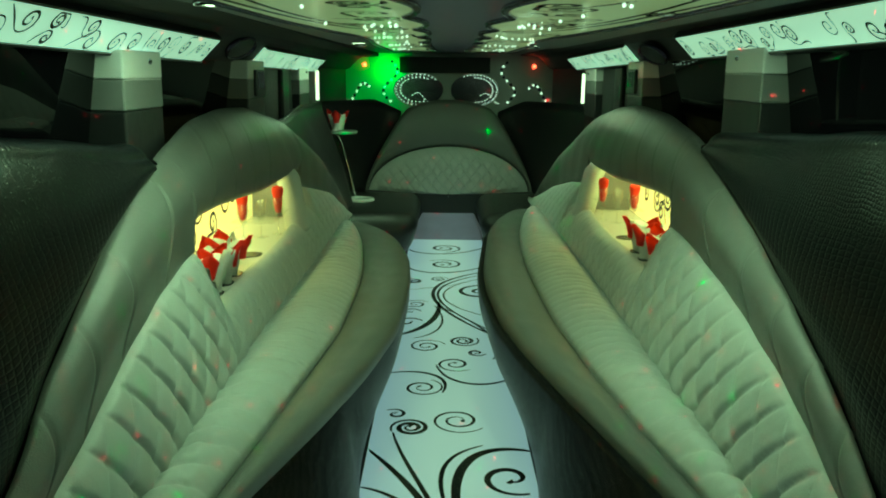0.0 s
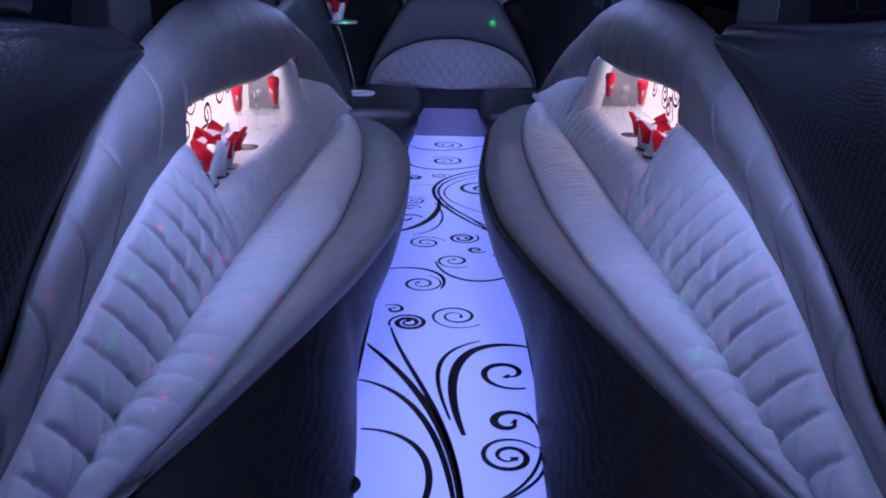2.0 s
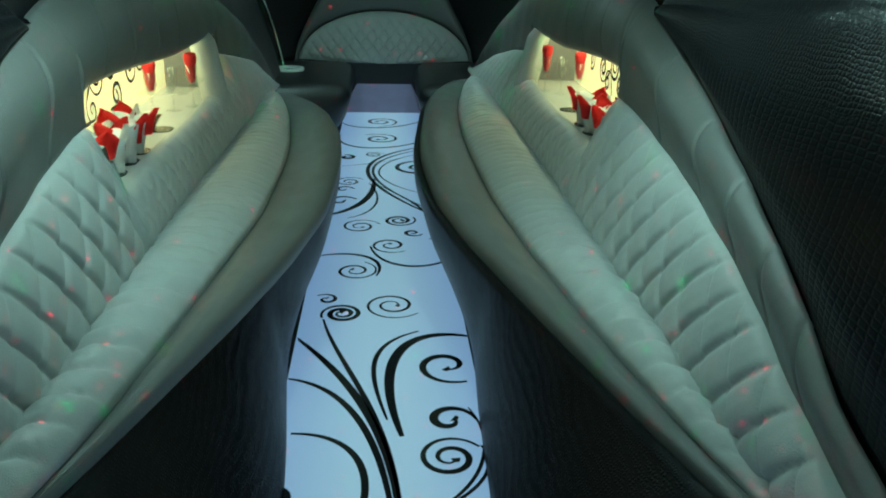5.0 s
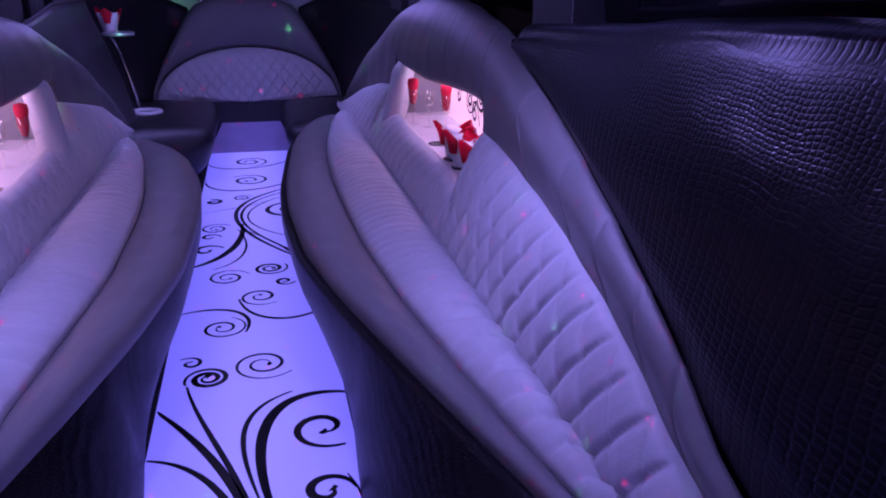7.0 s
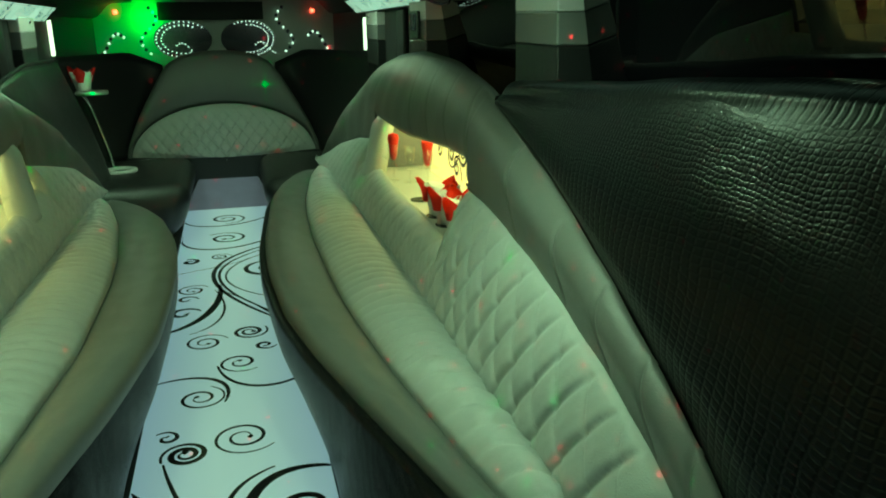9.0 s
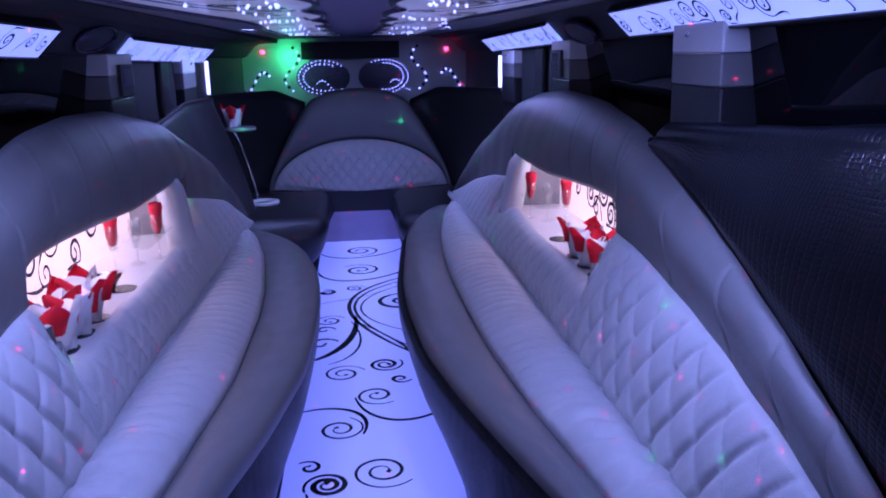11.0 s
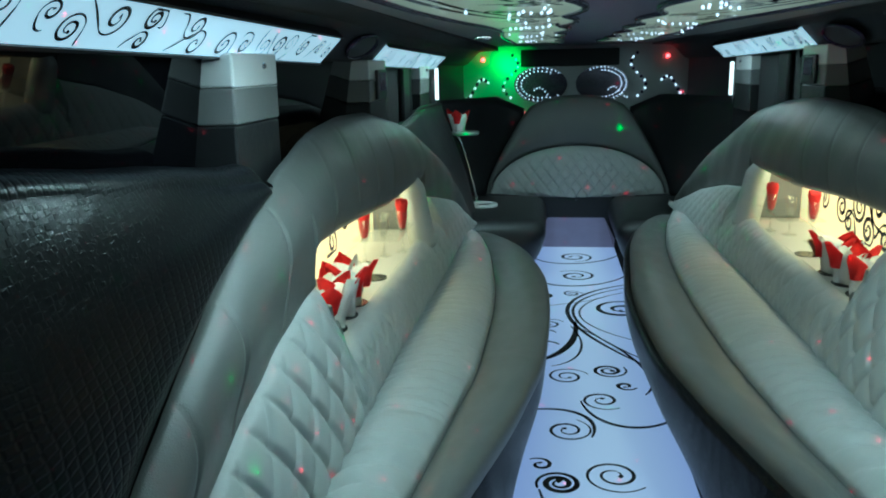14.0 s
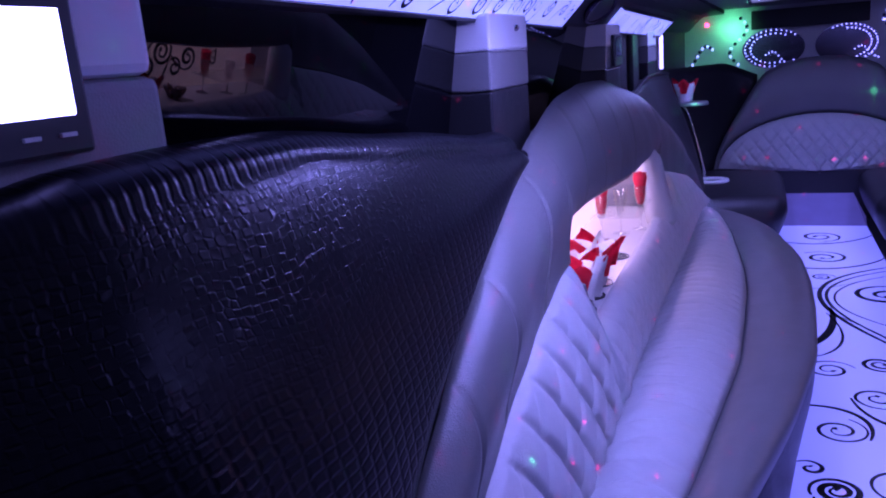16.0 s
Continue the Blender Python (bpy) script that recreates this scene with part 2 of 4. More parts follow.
def ramp(table, y):
    """Smooth reading of a short table of (y, value)."""
    if y <= table[0][0]:
        return table[0][1]
    for (a, p), (b, q) in zip(table, table[1:]):
        if y <= b:
            k = (y - a) / (b - a)
            return p + (q - p) * k
    return table[-1][1]


def soft(table, y, w=0.07):
    return (ramp(table, y - w) + 2 * ramp(table, y) + ramp(table, y + w)) / 4


def shell(name, f, us, vs, material, parent, thick=0.03, label=""):
    """A closed upholstered panel: f(u, v) gives its face."""
    nu, nv = len(us), len(vs)
    P = np.array([[tuple(f(u, v)) for u in us] for v in vs])
    du = np.gradient(P, axis=1)
    dv = np.gradient(P, axis=0)
    n = np.cross(du, dv)
    n /= np.maximum(np.linalg.norm(n, axis=2, keepdims=True), 1e-9)
    if n[nv // 2, nu // 2] @ (np.array([0, 3.0, 1.2]) - P[nv // 2, nu // 2]) < 0:
        n = -n
    # thinner where the panel narrows
    wide = np.linalg.norm(np.diff(P, axis=1), axis=2).sum(axis=1)
    Q = P - n * np.minimum(thick, 0.2 * wide)[:, None, None]
    verts = np.concatenate([P.reshape(-1, 3), Q.reshape(-1, 3)])
    k = nu * nv
    faces = []
    for j in range(nv - 1):
        for i in range(nu - 1):
            a = j * nu + i
            faces.append((a, a + 1, a + nu + 1, a + nu))
            faces.append((k + a, k + a + nu, k + a + nu + 1, k + a + 1))
    for i in range(nu - 1):
        faces.append((i, k + i, k + i + 1, i + 1))
        a = (nv - 1) * nu + i
        faces.append((a, a + 1, k + a + 1, k + a))
    for j in range(nv - 1):
        a = j * nu
        faces.append((a, a + nu, k + a + nu, k + a))
        a += nu - 1
        faces.append((a, k + a, k + a + nu, a + nu))
    return mesh_ob(name, verts.tolist(), faces, material, parent, label)


def steps(a, b, n):
    return [a + (b - a) * i / (n - 1) for i in range(n)]


# ---- scroll work ----
def spiral(cx, cy, r, turns=1.8, start=0.0, hand=1, w=0.008, inner=0.16):
    """A curl as (points, widths): thin at its outer end, with a bulb inside."""
    n = int(26 * turns) + 2
    pts, ws = [], []
    for i in range(n):
        k = i / (n - 1)
        a = start + hand * 2 * math.pi * turns * k
        q = r * (1 - (1 - inner) * k ** 0.8)
        pts.append((cx + q * math.cos(a), cy + q * math.sin(a)))
        ws.append(w * (0.48 + 0.68 * math.sin(math.pi * min(1, k * 1.15)) + (1.0 if k > 0.93 else 0)))
    return pts, ws


def sweep(a, b, c, d, w=0.012, n=30):
    """A tapering stem along a cubic."""
    pts, ws = [], []
    for i in range(n):
        k = i / (n - 1)
        m = 1 - k
        pts.append(tuple(m ** 3 * a[q] + 3 * m * m * k * b[q] + 3 * m * k * k * c[q] + k ** 3 * d[q] for q in (0, 1)))
        ws.append(w * (0.42 + 0.62 * math.sin(math.pi * k) ** 0.8))
    return pts, ws


def print_on(name, curls, place, parent, label="", material=None):
    """Lays flat ribbons on a surface; place(a, b) gives the point."""
    verts, faces = [], []
    for pts, ws in curls:
        k0 = len(verts)
        for i, (p, w) in enumerate(zip(pts, ws)):
            q0, q1 = pts[max(0, i - 1)], pts[min(len(pts) - 1, i + 1)]
            tx, ty = q1[0] - q0[0], q1[1] - q0[1]
            ln = math.hypot(tx, ty) or 1
            nx, ny = -ty / ln * w / 2, tx / ln * w / 2
            verts.append(place(p[0] + nx, p[1] + ny))
            verts.append(place(p[0] - nx, p[1] - ny))
        for i in range(len(pts) - 1):
            a = k0 + 2 * i
            faces.append((a, a + 1, a + 3, a + 2))
    return tagged(mesh_ob(name, verts, faces, material or M_INK, parent, label or "black printed scrolls", smooth=False), kind="stuff")


def random_scrolls(seed, a0, a1, b0, b1, n, r0, r1, w):
    rng = random.Random(seed)
    out, spots = [], []
    tries = 0
    while len(spots) < n and tries < 900:
        tries += 1
        r = rng.uniform(r0, r1)
        a, b = rng.uniform(a0, a1), rng.uniform(b0 + r * 0.6, b1 - r * 0.6)
        if all(math.hypot(a - p, b - q) > 0.8 * (r + t) for p, q, t in spots):
            spots.append((a, b, r))
            h = rng.choice((-1, 1))
            st = rng.uniform(0, 6.28)
            out.append(spiral(a, b, r, rng.uniform(1.3, 2.1), st, h, w * rng.uniform(0.7, 1.5)))
            e = (a + r * math.cos(st), b + r * math.sin(st))
            d = (e[0] + h * r * 1.6 * math.sin(st), e[1] - h * r * 1.6 * math.cos(st))
            out.append(sweep(e, (e[0] + h * r * 0.5 * math.sin(st), e[1] - h * r * 0.5 * math.cos(st)), d, (d[0] + rng.uniform(-r, r), min(b1, max(b0, d[1] + rng.uniform(-r, r)))), w, 10))
    return [([(min(a1, max(a0, x)), min(b1, max(b0, y))) for x, y in p], q) for p, q in out]


# ---- side couches ----
LEFT = dict(
    side=-1, end=4.86, niche=(2.38, 3.88), nz=(0.505, 0.757), front=4.6,
    F=[(0.6, 0.42), (1.0, 0.44), (1.38, 0.565), (1.55, 0.655), (1.66, 0.702), (1.85, 0.778), (2.13, 0.883), (2.4, 0.953), (2.66, 1.005), (2.98, 1.027), (3.34, 1.018), (3.9, 0.93), (4.35, 0.75), (4.67, 0.53), (4.88, 0.33)],
    E=[(0.6, 0.41), (1.1, 0.41), (1.36, 0.475), (1.5, 0.513), (1.65, 0.548), (1.8, 0.588), (2.05, 0.645), (2.3, 0.68), (2.6, 0.70), (3.6, 0.70), (3.88, 0.64), (4.1, 0.60), (4.45, 0.53), (4.78, 0.357), (4.9, 0.3)],
    D=[(0.6, 0.625), (1.31, 0.613), (1.69, 0.60), (2.16, 0.602), (2.6, 0.608), (3.07, 0.605), (3.7, 0.588), (4.6, 0.575)],
    C=[(0.6, 0.615), (1.2, 0.59), (1.39, 0.544), (1.68, 0.482), (2.0, 0.442), (2.38, 0.402), (2.75, 0.362), (3.3, 0.357), (3.6, 0.372), (4.12, 0.43), (4.45, 0.50), (4.62, 0.56)],
    B=[(0.6, 0.61), (1.25, 0.60), (1.35, 0.565), (1.46, 0.53), (1.65, 0.468), (1.92, 0.39), (2.15, 0.325), (2.5, 0.243), (2.88, 0.178), (3.2, 0.165), (3.48, 0.163), (3.75, 0.178), (3.9, 0.20), (4.2, 0.26), (4.41, 0.345), (4.6, 0.50)],
    top=[(0.3, 1.06), (1.1, 1.064), (1.35, 1.073), (1.48, 1.066), (1.65, 1.048), (1.86, 1.023), (2.15, 0.986), (2.35, 0.972), (2.75, 0.95)],
    foot=[(0.5, 0.14), (1.3, 0.165), (1.8, 0.197), (2.06, 0.218), (2.33, 0.25), (2.7, 0.285), (3.2, 0.31), (5, 0.315)], post=(3.61, 3.76, 0.085),
    cups=(2.595, 2.71, 2.825), bowl=3.10, flutes=(3.30, 3.40, 3.47),
)
RIGHT = dict(
    side=1, end=5.62, niche=(2.82, 4.25), nz=(0.492, 0.757), front=5.15,
    F=[(0.6, 0.42), (1.0, 0.42), (1.43, 0.515), (1.63, 0.602), (1.85, 0.675), (2.05, 0.738), (2.3, 0.815), (2.5, 0.873), (2.85, 0.965), (3.26, 1.015), (3.74, 1.028), (4.1, 1.0), (4.49, 0.94), (4.97, 0.735), (5.38, 0.5), (5.67, 0.32)],
    E=[(0.6, 0.40), (1.1, 0.40), (1.35, 0.435), (1.53, 0.477), (1.67, 0.52), (1.87, 0.568), (2.1, 0.612), (2.35, 0.648), (2.6, 0.675), (2.8, 0.685), (3.0, 0.70), (4.0, 0.70), (4.27, 0.62), (4.6, 0.58), (5.0, 0.50), (5.5, 0.34), (5.7, 0.3)],
    D=[(0.6, 0.625), (1.35, 0.604), (1.7, 0.58), (2.27, 0.572), (2.73, 0.578), (3.37, 0.575), (4.13, 0.56), (5.18, 0.525)],
    C=[(0.6, 0.615), (1.25, 0.60), (1.39, 0.573), (1.66, 0.51), (2.0, 0.45), (2.44, 0.388), (2.9, 0.345), (3.3, 0.332), (3.7, 0.327), (4.1, 0.34), (4.4, 0.365), (4.8, 0.42), (5.15, 0.50)],
    B=[(0.6, 0.61), (1.27, 0.60), (1.37, 0.562), (1.51, 0.515), (1.76, 0.445), (2.0, 0.382), (2.3, 0.305), (2.63, 0.225), (2.96, 0.165), (3.4, 0.138), (3.7, 0.142), (4.05, 0.17), (4.4, 0.20), (4.77, 0.27), (5.0, 0.36), (5.15, 0.48)],
    top=[(0.3, 1.085), (1.4, 1.083), (1.62, 1.075), (1.8, 1.063), (2.0, 1.043), (2.2, 1.026), (2.47, 1.008), (2.7, 0.994), (2.85, 0.985), (3.2, 0.96)],
    foot=[(0.5, 0.20), (1.3, 0.222), (1.8, 0.238), (2.2, 0.256), (2.67, 0.287), (3.0, 0.305), (3.3, 0.315), (5.5, 0.315)], post=(4.11, 4.21, 0.09),
    cups=(3.04, 3.16, 3.285), bowl=3.54, flutes=(3.75, 3.87, 3.94),
)
Y0 = 0.45


def back_x(z):
    return 0.60 + (z - 0.38) * 0.3


def pillow(u, k=0.5):
    return max(0.0, math.sin(math.pi * min(max(u, 0), 1))) ** k


def crease(t, sharp):
    f = abs(t - round(t))
    return min(1.0, f * sharp) ** 0.6


def quilt_relief(y, z):
    """Puffy diamonds between deep stitched creases and a shallower crossing set."""
    wob = 0.05 * noise.noise((y * 7, z * 7, 2.0))
    a = (y + 0.62 * z) / 0.105 + wob
    b = (y - 0.95 * z) / 0.112 + wob
    fa, fb = abs(a - round(a)), abs(b - round(b))
    puff = (fa * fb * 4) ** 0.5
    return 0.44 * crease(a, 6.0) + 0.26 * crease(b, 7.0) + 0.30 * puff


def couch(c):
    s = c["side"]
    n0, n1 = c["niche"]
    z0, z1 = c["nz"]
    root = empty("side_couch", "grey leather couch sweeping up into a lit bar niche", "couch", "side couches")

    def low(y):
        if n0 <= y <= n1:
            k = (y - n0) / (n1 - n0)
            return z0 + 0.012 + 0.03 * k ** 2 + 0.006 * math.sin(7 * k)
        return soft(c["E"], y, 0.05)

    def high(y):
        if n0 <= y <= n1:
            k = (y - n0) / (n1 - n0)
            return z1 - 0.05 * k + 0.007 * math.sin(8 * k) - 0.016 * max(0, 1 - k * 14) ** 2
        return soft(c["E"], y, 0.05)

    ys_all = sorted(set(steps(Y0, n0 - 0.002, 420) + steps(n0 + 0.002, n1 - 0.002, 200) + steps(n1 + 0.002, c["end"], 110)))

    # quilted backrest
    def quilt(u, y):
        if u > 1:
            k = (u - 1) / 0.15
            x, yy, z = quilt(1.0, y)
            if n0 <= y <= n1:
                return (x + s * 0.024 * math.sin(k * math.pi / 2), y, z - (z - z0 + 0.004) * (1 - math.cos(k * math.pi / 2)) + 0.003 * math.sin(math.pi * k))
            return (x + s * 0.02 * k, y, z)
        zt = low(y)
        xd = soft(c["D"], y)
        z = 0.345 + (zt - 0.345) * u
        far = min(1, max(0, (y - n0 + 0.08) / 0.2))
        rib = 0.5 + 0.5 * math.sin((y - 0.95 * z) * 2 * math.pi / 0.056)
        lip = 0.0
        if n0 <= y <= n1:
            lip = 0.012 * max(0, (u - 0.78) / 0.22) ** 2.2
        edge_k = 0.02 * math.exp(-((y - n0) / 0.05) ** 2) * (y < n0)
        d = 0.020 * pillow(u, 0.45) + (0.027 - 0.011 * far) * quilt_relief(y, z) * pillow(u, 0.25) + far * 0.003 * rib * pillow(u, 0.5) - lip - edge_k * u
        x = xd + (back_x(zt) - xd) * (z - 0.345) / max(0.02, zt - 0.345) - d
        return (s * x, y, z)

    shell("quilted_backrest", quilt, steps(0, 1, 72) + [1.04, 1.08, 1.12, 1.15], [y for y in ys_all if y > 1.12 and low(y) > 0.372], M_PALE, root, 0.05, "pale grey diamond-quilted leather backrest")

    # smooth band over the quilting
    def band(u, y):
        zb, zt = high(y), soft(c["F"], y, 0.06)
        z = zb + (zt - zb) * u
        seam = 0.0
        for q in (1.3, 1.47, 1.66, 1.88, 2.2, 2.62, 2.86, 3.1, 3.34):
            q2 = q if s < 0 else q + 0.25
            w = 0.005 if q < 2.3 else 0.007
            seam += (1.0 if q < 2.3 else 0.35) * math.exp(-(((y - q2 - 0.10 * (u - 0.7)) / w) ** 2))
        fold = 0.002 * math.sin(y * 23 + 4 * u) * math.sin(y * 7.3)
        over = n0 <= y <= n1
        d = (0.05 * pillow(u, 0.6) if over else min(0.05, 0.26 * (zt - zb)) * pillow(u ** 1.7, 0.75)) - 0.011 * min(1, seam) * pillow(u, 0.4) + fold
        return (s * (back_x(z) - d), y, z)

    shell("smooth_band", band, steps(0, 1, 24), [y for y in ys_all if y > 1.1 and soft(c["F"], y, 0.06) > high(y) + 0.004], M_GREY, root, 0.06, "smooth grey leather band with cross seams")

    # ribbed seat roll
    def tube(u, y):
        xc, xd = soft(c["C"], y), soft(c["D"], y) + 0.01
        w = min(1.0, max(0.0, (xd - xc) / 0.12))
        pitch = 0.056 if y > 2.4 else 0.085
        rib = 1.1 * (abs(math.sin(math.pi * (y / pitch + 0.55 * (u - 0.5) + 0.12 * noise.noise((y * 11, u * 4, s))))) ** 0.55 - 0.6) + 0.35 * noise.noise((y * 26, u * 3, s))
        crinkle = noise.noise((y * 60, u * 9, 5.0))
        z = 0.335 + 0.058 * w * pillow(u, 0.55) + (0.018 * rib + 0.003 * crinkle) * w * pillow(u, 0.6)
        return (s * (xc + (xd - xc) * u), y, z)

    shell("seat_roll", tube, steps(0, 1, 26), steps(1.14, c["front"], 640), M_PALE, root, 0.04, "pale ribbed leather seat roll")

    # smooth seat edge that turns down over the base
    def edge(u, y):
        xb, xc = soft(c["B"], y), soft(c["C"], y) + 0.006
        a = u * 1.25 - 0.25
        w = min(1.0, max(0.0, (xc - xb) / 0.1))
        if a < 0:
            k = -a / 0.25
            return (s * (xb + 0.03 * k * k), y, 0.318 - 0.075 * k)
        x = xb + (xc - xb) * a
        return (s * x, y, 0.318 + 0.03 * w * math.sin(math.pi * min(1, a) ** 0.6) ** 0.7 + 0.012 * a + 0.003 * noise.noise((y * 8, a * 5, s)))

    shell("seat_edge", edge, steps(0, 1, 20), steps(1.14, c["front"], 160), M_GREY, root, 0.03, "smooth grey leather seat edge")

    # crocodile base under the seat
    def base(u, y):
        xb = soft(c["B"], y)
        z = 0.30 * (1 - u)
        foot = soft(c["foot"], y)
        x = xb + 0.008 + (foot - xb) * u ** (1.1 if xb > 0.29 else 2.2) - 0.008 * pillow(u, 0.8)
        return (s * x, y, z)

    shell("seat_base", base, steps(0, 1, 20), steps(Y0, c["front"] - 0.05, 90), M_CROC, root, 0.03, "dark embossed crocodile leather base")

    # crocodile shoulder against the window
    ymax, meet = (2.75, 2.33) if s < 0 else (3.2, 2.76)

    def shoulder(u, y):
        zf = soft(c["F"], y, 0.06)
        zt = max(soft(c["top"], y, 0.05), zf + 0.004)
        fall = max(0.0, 1.22 - y) if s < 0 else max(0.0, 1.0 - y)
        if u <= 0.7:
            k = u / 0.7
            z = zf + (zt - 0.035 - zf) * k
            x = back_x(zf) + (0.765 - back_x(zf)) * k ** 1.3 - 0.02 * math.sin(math.pi * k) ** 0.8 - 0.014 * min(1.0, 5 * k) + 0.004 * max(0.0, 1 - 5 * k)
        else:
            a = (u - 0.7) / 0.3 * math.pi * 0.62
            x, z = 0.751 + 0.045 * (1 - math.cos(a)), zt - 0.035 + 0.035 * math.sin(a)
        sink = max(0.0, y - meet)
        near = min(1.0, max(0.0, 1 - (soft(c["top"], y, 0.05) - zf) / 0.075))
        near = near * near * (3 - 2 * near)
        x += (back_x(zf) + 0.04 - x) * near
        z += (zf - 0.075 - 0.02 * u - z) * near
        x += 0.9 * fall ** 1.7 + 0.35 * sink
        z -= 0.3 * sink + 0.35 * fall ** 1.5 + 0.004 * noise.noise((y * 5, u * 4, s))
        return (s * min(x, 0.92), y, z)

    shell("shoulder_rest", shoulder, steps(0, 1, 44), steps(Y0, ymax, 110), M_CROC, root, 0.03, "dark glossy embossed crocodile leather shoulder rest")

    # bar niche
    bm = bmesh.new()
    box(bm, min(s * 0.652, s * 0.92), max(s * 0.652, s * 0.92), n0 - 0.02, n1 + 0.02, z0 - 0.02, z0)
    shelf = part("bar_shelf", bm, M_SHELF, root, "white bar shelf", smooth=False)
    # Flat black discs stand in for the open cup holes and their dark depth.
    for y in (*c["cups"], c["bowl"]):
        bm = bmesh.new()
        bmesh.ops.create_cone(bm, cap_ends=True, radius1=0.042, radius2=0.042, depth=0.003, segments=24, matrix=Matrix.Translation((s * 0.725, y, z0 + 0.0016)))
        part("cup_hole_disc", bm, M_INK, shelf, "flat black disc for the dark of a cup hole", smooth=False)
    glow = boxed("niche_back", (min(s * 0.90, s * 0.92), max(s * 0.90, s * 0.92), n0 - 0.02, n1 + 0.02, z0, 0.80), M_NICHE, root, "glowing white acrylic panel with black scrolls")
    print_on("scroll_print", random_scrolls(11 if s < 0 else 12, n0 + 0.05, n1 - 0.3, z0 + 0.05, 0.735, 12, 0.05, 0.10, 0.012), lambda a, b: (s * 0.8985, a, b), glow)
    boxed("niche_top", (min(s * 0.74, s * 0.92), max(s * 0.74, s * 0.92), n0 - 0.02, n1 + 0.02, 0.768, 0.78), M_WHITE, root)
    boxed("niche_end", (min(s * 0.70, s * 0.90), max(s * 0.70, s * 0.90), n1 - 0.02, n1, z0, 0.765), M_CEIL, root, "grey leather niche end")
    fy = c["flutes"]
    boxed("flute_rack", (min(s * 0.675, s * 0.835), max(s * 0.675, s * 0.835), fy[0] - 0.04, n1 - 0.021, z0 + 0.082, z0 + 0.087), M_GLASS, root, "clear acrylic flute rack", 0.001)
    boxed("niche_end", (min(s * 0.71, s * 0.90), max(s * 0.71, s * 0.90), n0 - 0.02, n0, z0, 0.765), M_WHITE, root, "white niche end")

    def post(u, v):
        # padded upright in the far part of the opening
        yb, yt, hw = c["post"]
        a = 2 * math.pi * u
        k = 1 - max(0, v - 0.85) * 3
        z = z0 - 0.005 + 0.245 * v
        return (s * (back_x(z) + 0.012 + 0.05 * k * math.sin(a)), yb + (yt - yb) * v + hw * k * (1 - 0.25 * v) * math.cos(a), z)

    shell("padded_post", post, steps(0, 1, 25), steps(0, 1, 16), M_PALE, root, 0.004, "pale padded leather upright")
    return root


couch(LEFT)
couch(RIGHT)

# ---- cabin ----
floor = empty("floor", "black carpeted limousine floor with a glowing aisle", "floor", kind="structure")
boxed("carpet", (-0.95, 0.95, -1.4, 7.4, -0.05, -0.004), M_CARPET, floor)
mesh_ob("floor_panel", [(-0.258, -0.6, 0.004), (0.256, -0.6, 0.004), (0.236, 5.74, 0.004), (-0.264, 5.74, 0.004), (-0.258, -0.6, -0.03), (0.256, -0.6, -0.03), (0.236, 5.74, -0.03), (-0.264, 5.74, -0.03)],
        [(0, 1, 2, 3), (7, 6, 5, 4), (0, 4, 5, 1), (1, 5, 6, 2), (2, 6, 7, 3), (3, 7, 4, 0)], M_FLOOR, floor, "glowing translucent floor panel with black scrolls", smooth=False)
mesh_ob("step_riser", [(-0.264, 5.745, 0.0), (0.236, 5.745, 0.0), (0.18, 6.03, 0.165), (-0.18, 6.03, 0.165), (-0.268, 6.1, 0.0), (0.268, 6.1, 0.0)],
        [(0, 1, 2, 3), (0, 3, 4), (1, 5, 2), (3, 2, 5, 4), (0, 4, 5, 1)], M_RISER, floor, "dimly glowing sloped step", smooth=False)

for s, nm in ((-1, "wall_left"), (1, "wall_right")):
    w = empty(nm, "dark side wall with black tinted windows", "wall", kind="structure")
    boxed("lower_wall", (min(s * 0.93, s * 0.97), max(s * 0.93, s * 0.97), -1.4, 7.4, -0.05, 1.32), M_HEAD, w)
    mesh_ob("window_pane", [(s * x, y, z) for y in (-1.3, 3.9 if s < 0 else 4.3) for x, z in ((0.927, 0.80), (0.859, 1.215), (0.869, 1.215), (0.937, 0.80))],
            [(0, 1, 5, 4), (1, 2, 6, 5), (2, 3, 7, 6), (3, 0, 4, 7), (0, 3, 2, 1), (4, 5, 6, 7)], M_GLASSBLACK, w, "black tinted reflective window glass", smooth=False)
    boxed("side_panel", (min(s * 0.88, s * 0.93), max(s * 0.88, s * 0.93), 3.9 if s < 0 else 4.3, 7.2, 0.30, 1.215), M_HEAD, w, "dark padded side panel")
    for q in (4.42,):
        boxed("side_post", (min(s * 0.855, s * 0.885), max(s * 0.855, s * 0.885), q, q + 0.16, 0.80, 1.19), M_PLASTIC, w, "narrow upright trim", bevel=0.01)
    # overhead valance
    prof = [(0.60, 1.298), (0.74, 1.292), (0.775, 1.272), (0.845, 1.198), (0.87, 1.188), (0.94, 1.185)]
    vs = [(s * x, y, z + (0.02 if s > 0 else 0) - 0.006 * (y - 2.5)) for y in (-1.4, 7.3) for x, z in prof] + [(s * 0.94, y, 1.33) for y in (-1.4, 7.3)] + [(s * 0.60, y, 1.33) for y in (-1.4, 7.3)]
    k = len(prof)
    fs = [(i, i + 1, k + i + 1, k + i) for i in range(k - 1)] + [(0, k, 2 * k + 3, 2 * k + 2), (2 * k + 2, 2 * k + 3, 2 * k + 1, 2 * k), (k - 1, 2 * k, 2 * k + 1, 2 * k - 1)]
    mesh_ob("overhead_valance", vs, fs, M_HEAD, w, "dark padded overhead valance", smooth=False)
boxed("wall_rear", (-0.97, 0.97, -1.44, -1.4, -0.05, 1.33), M_HEAD)
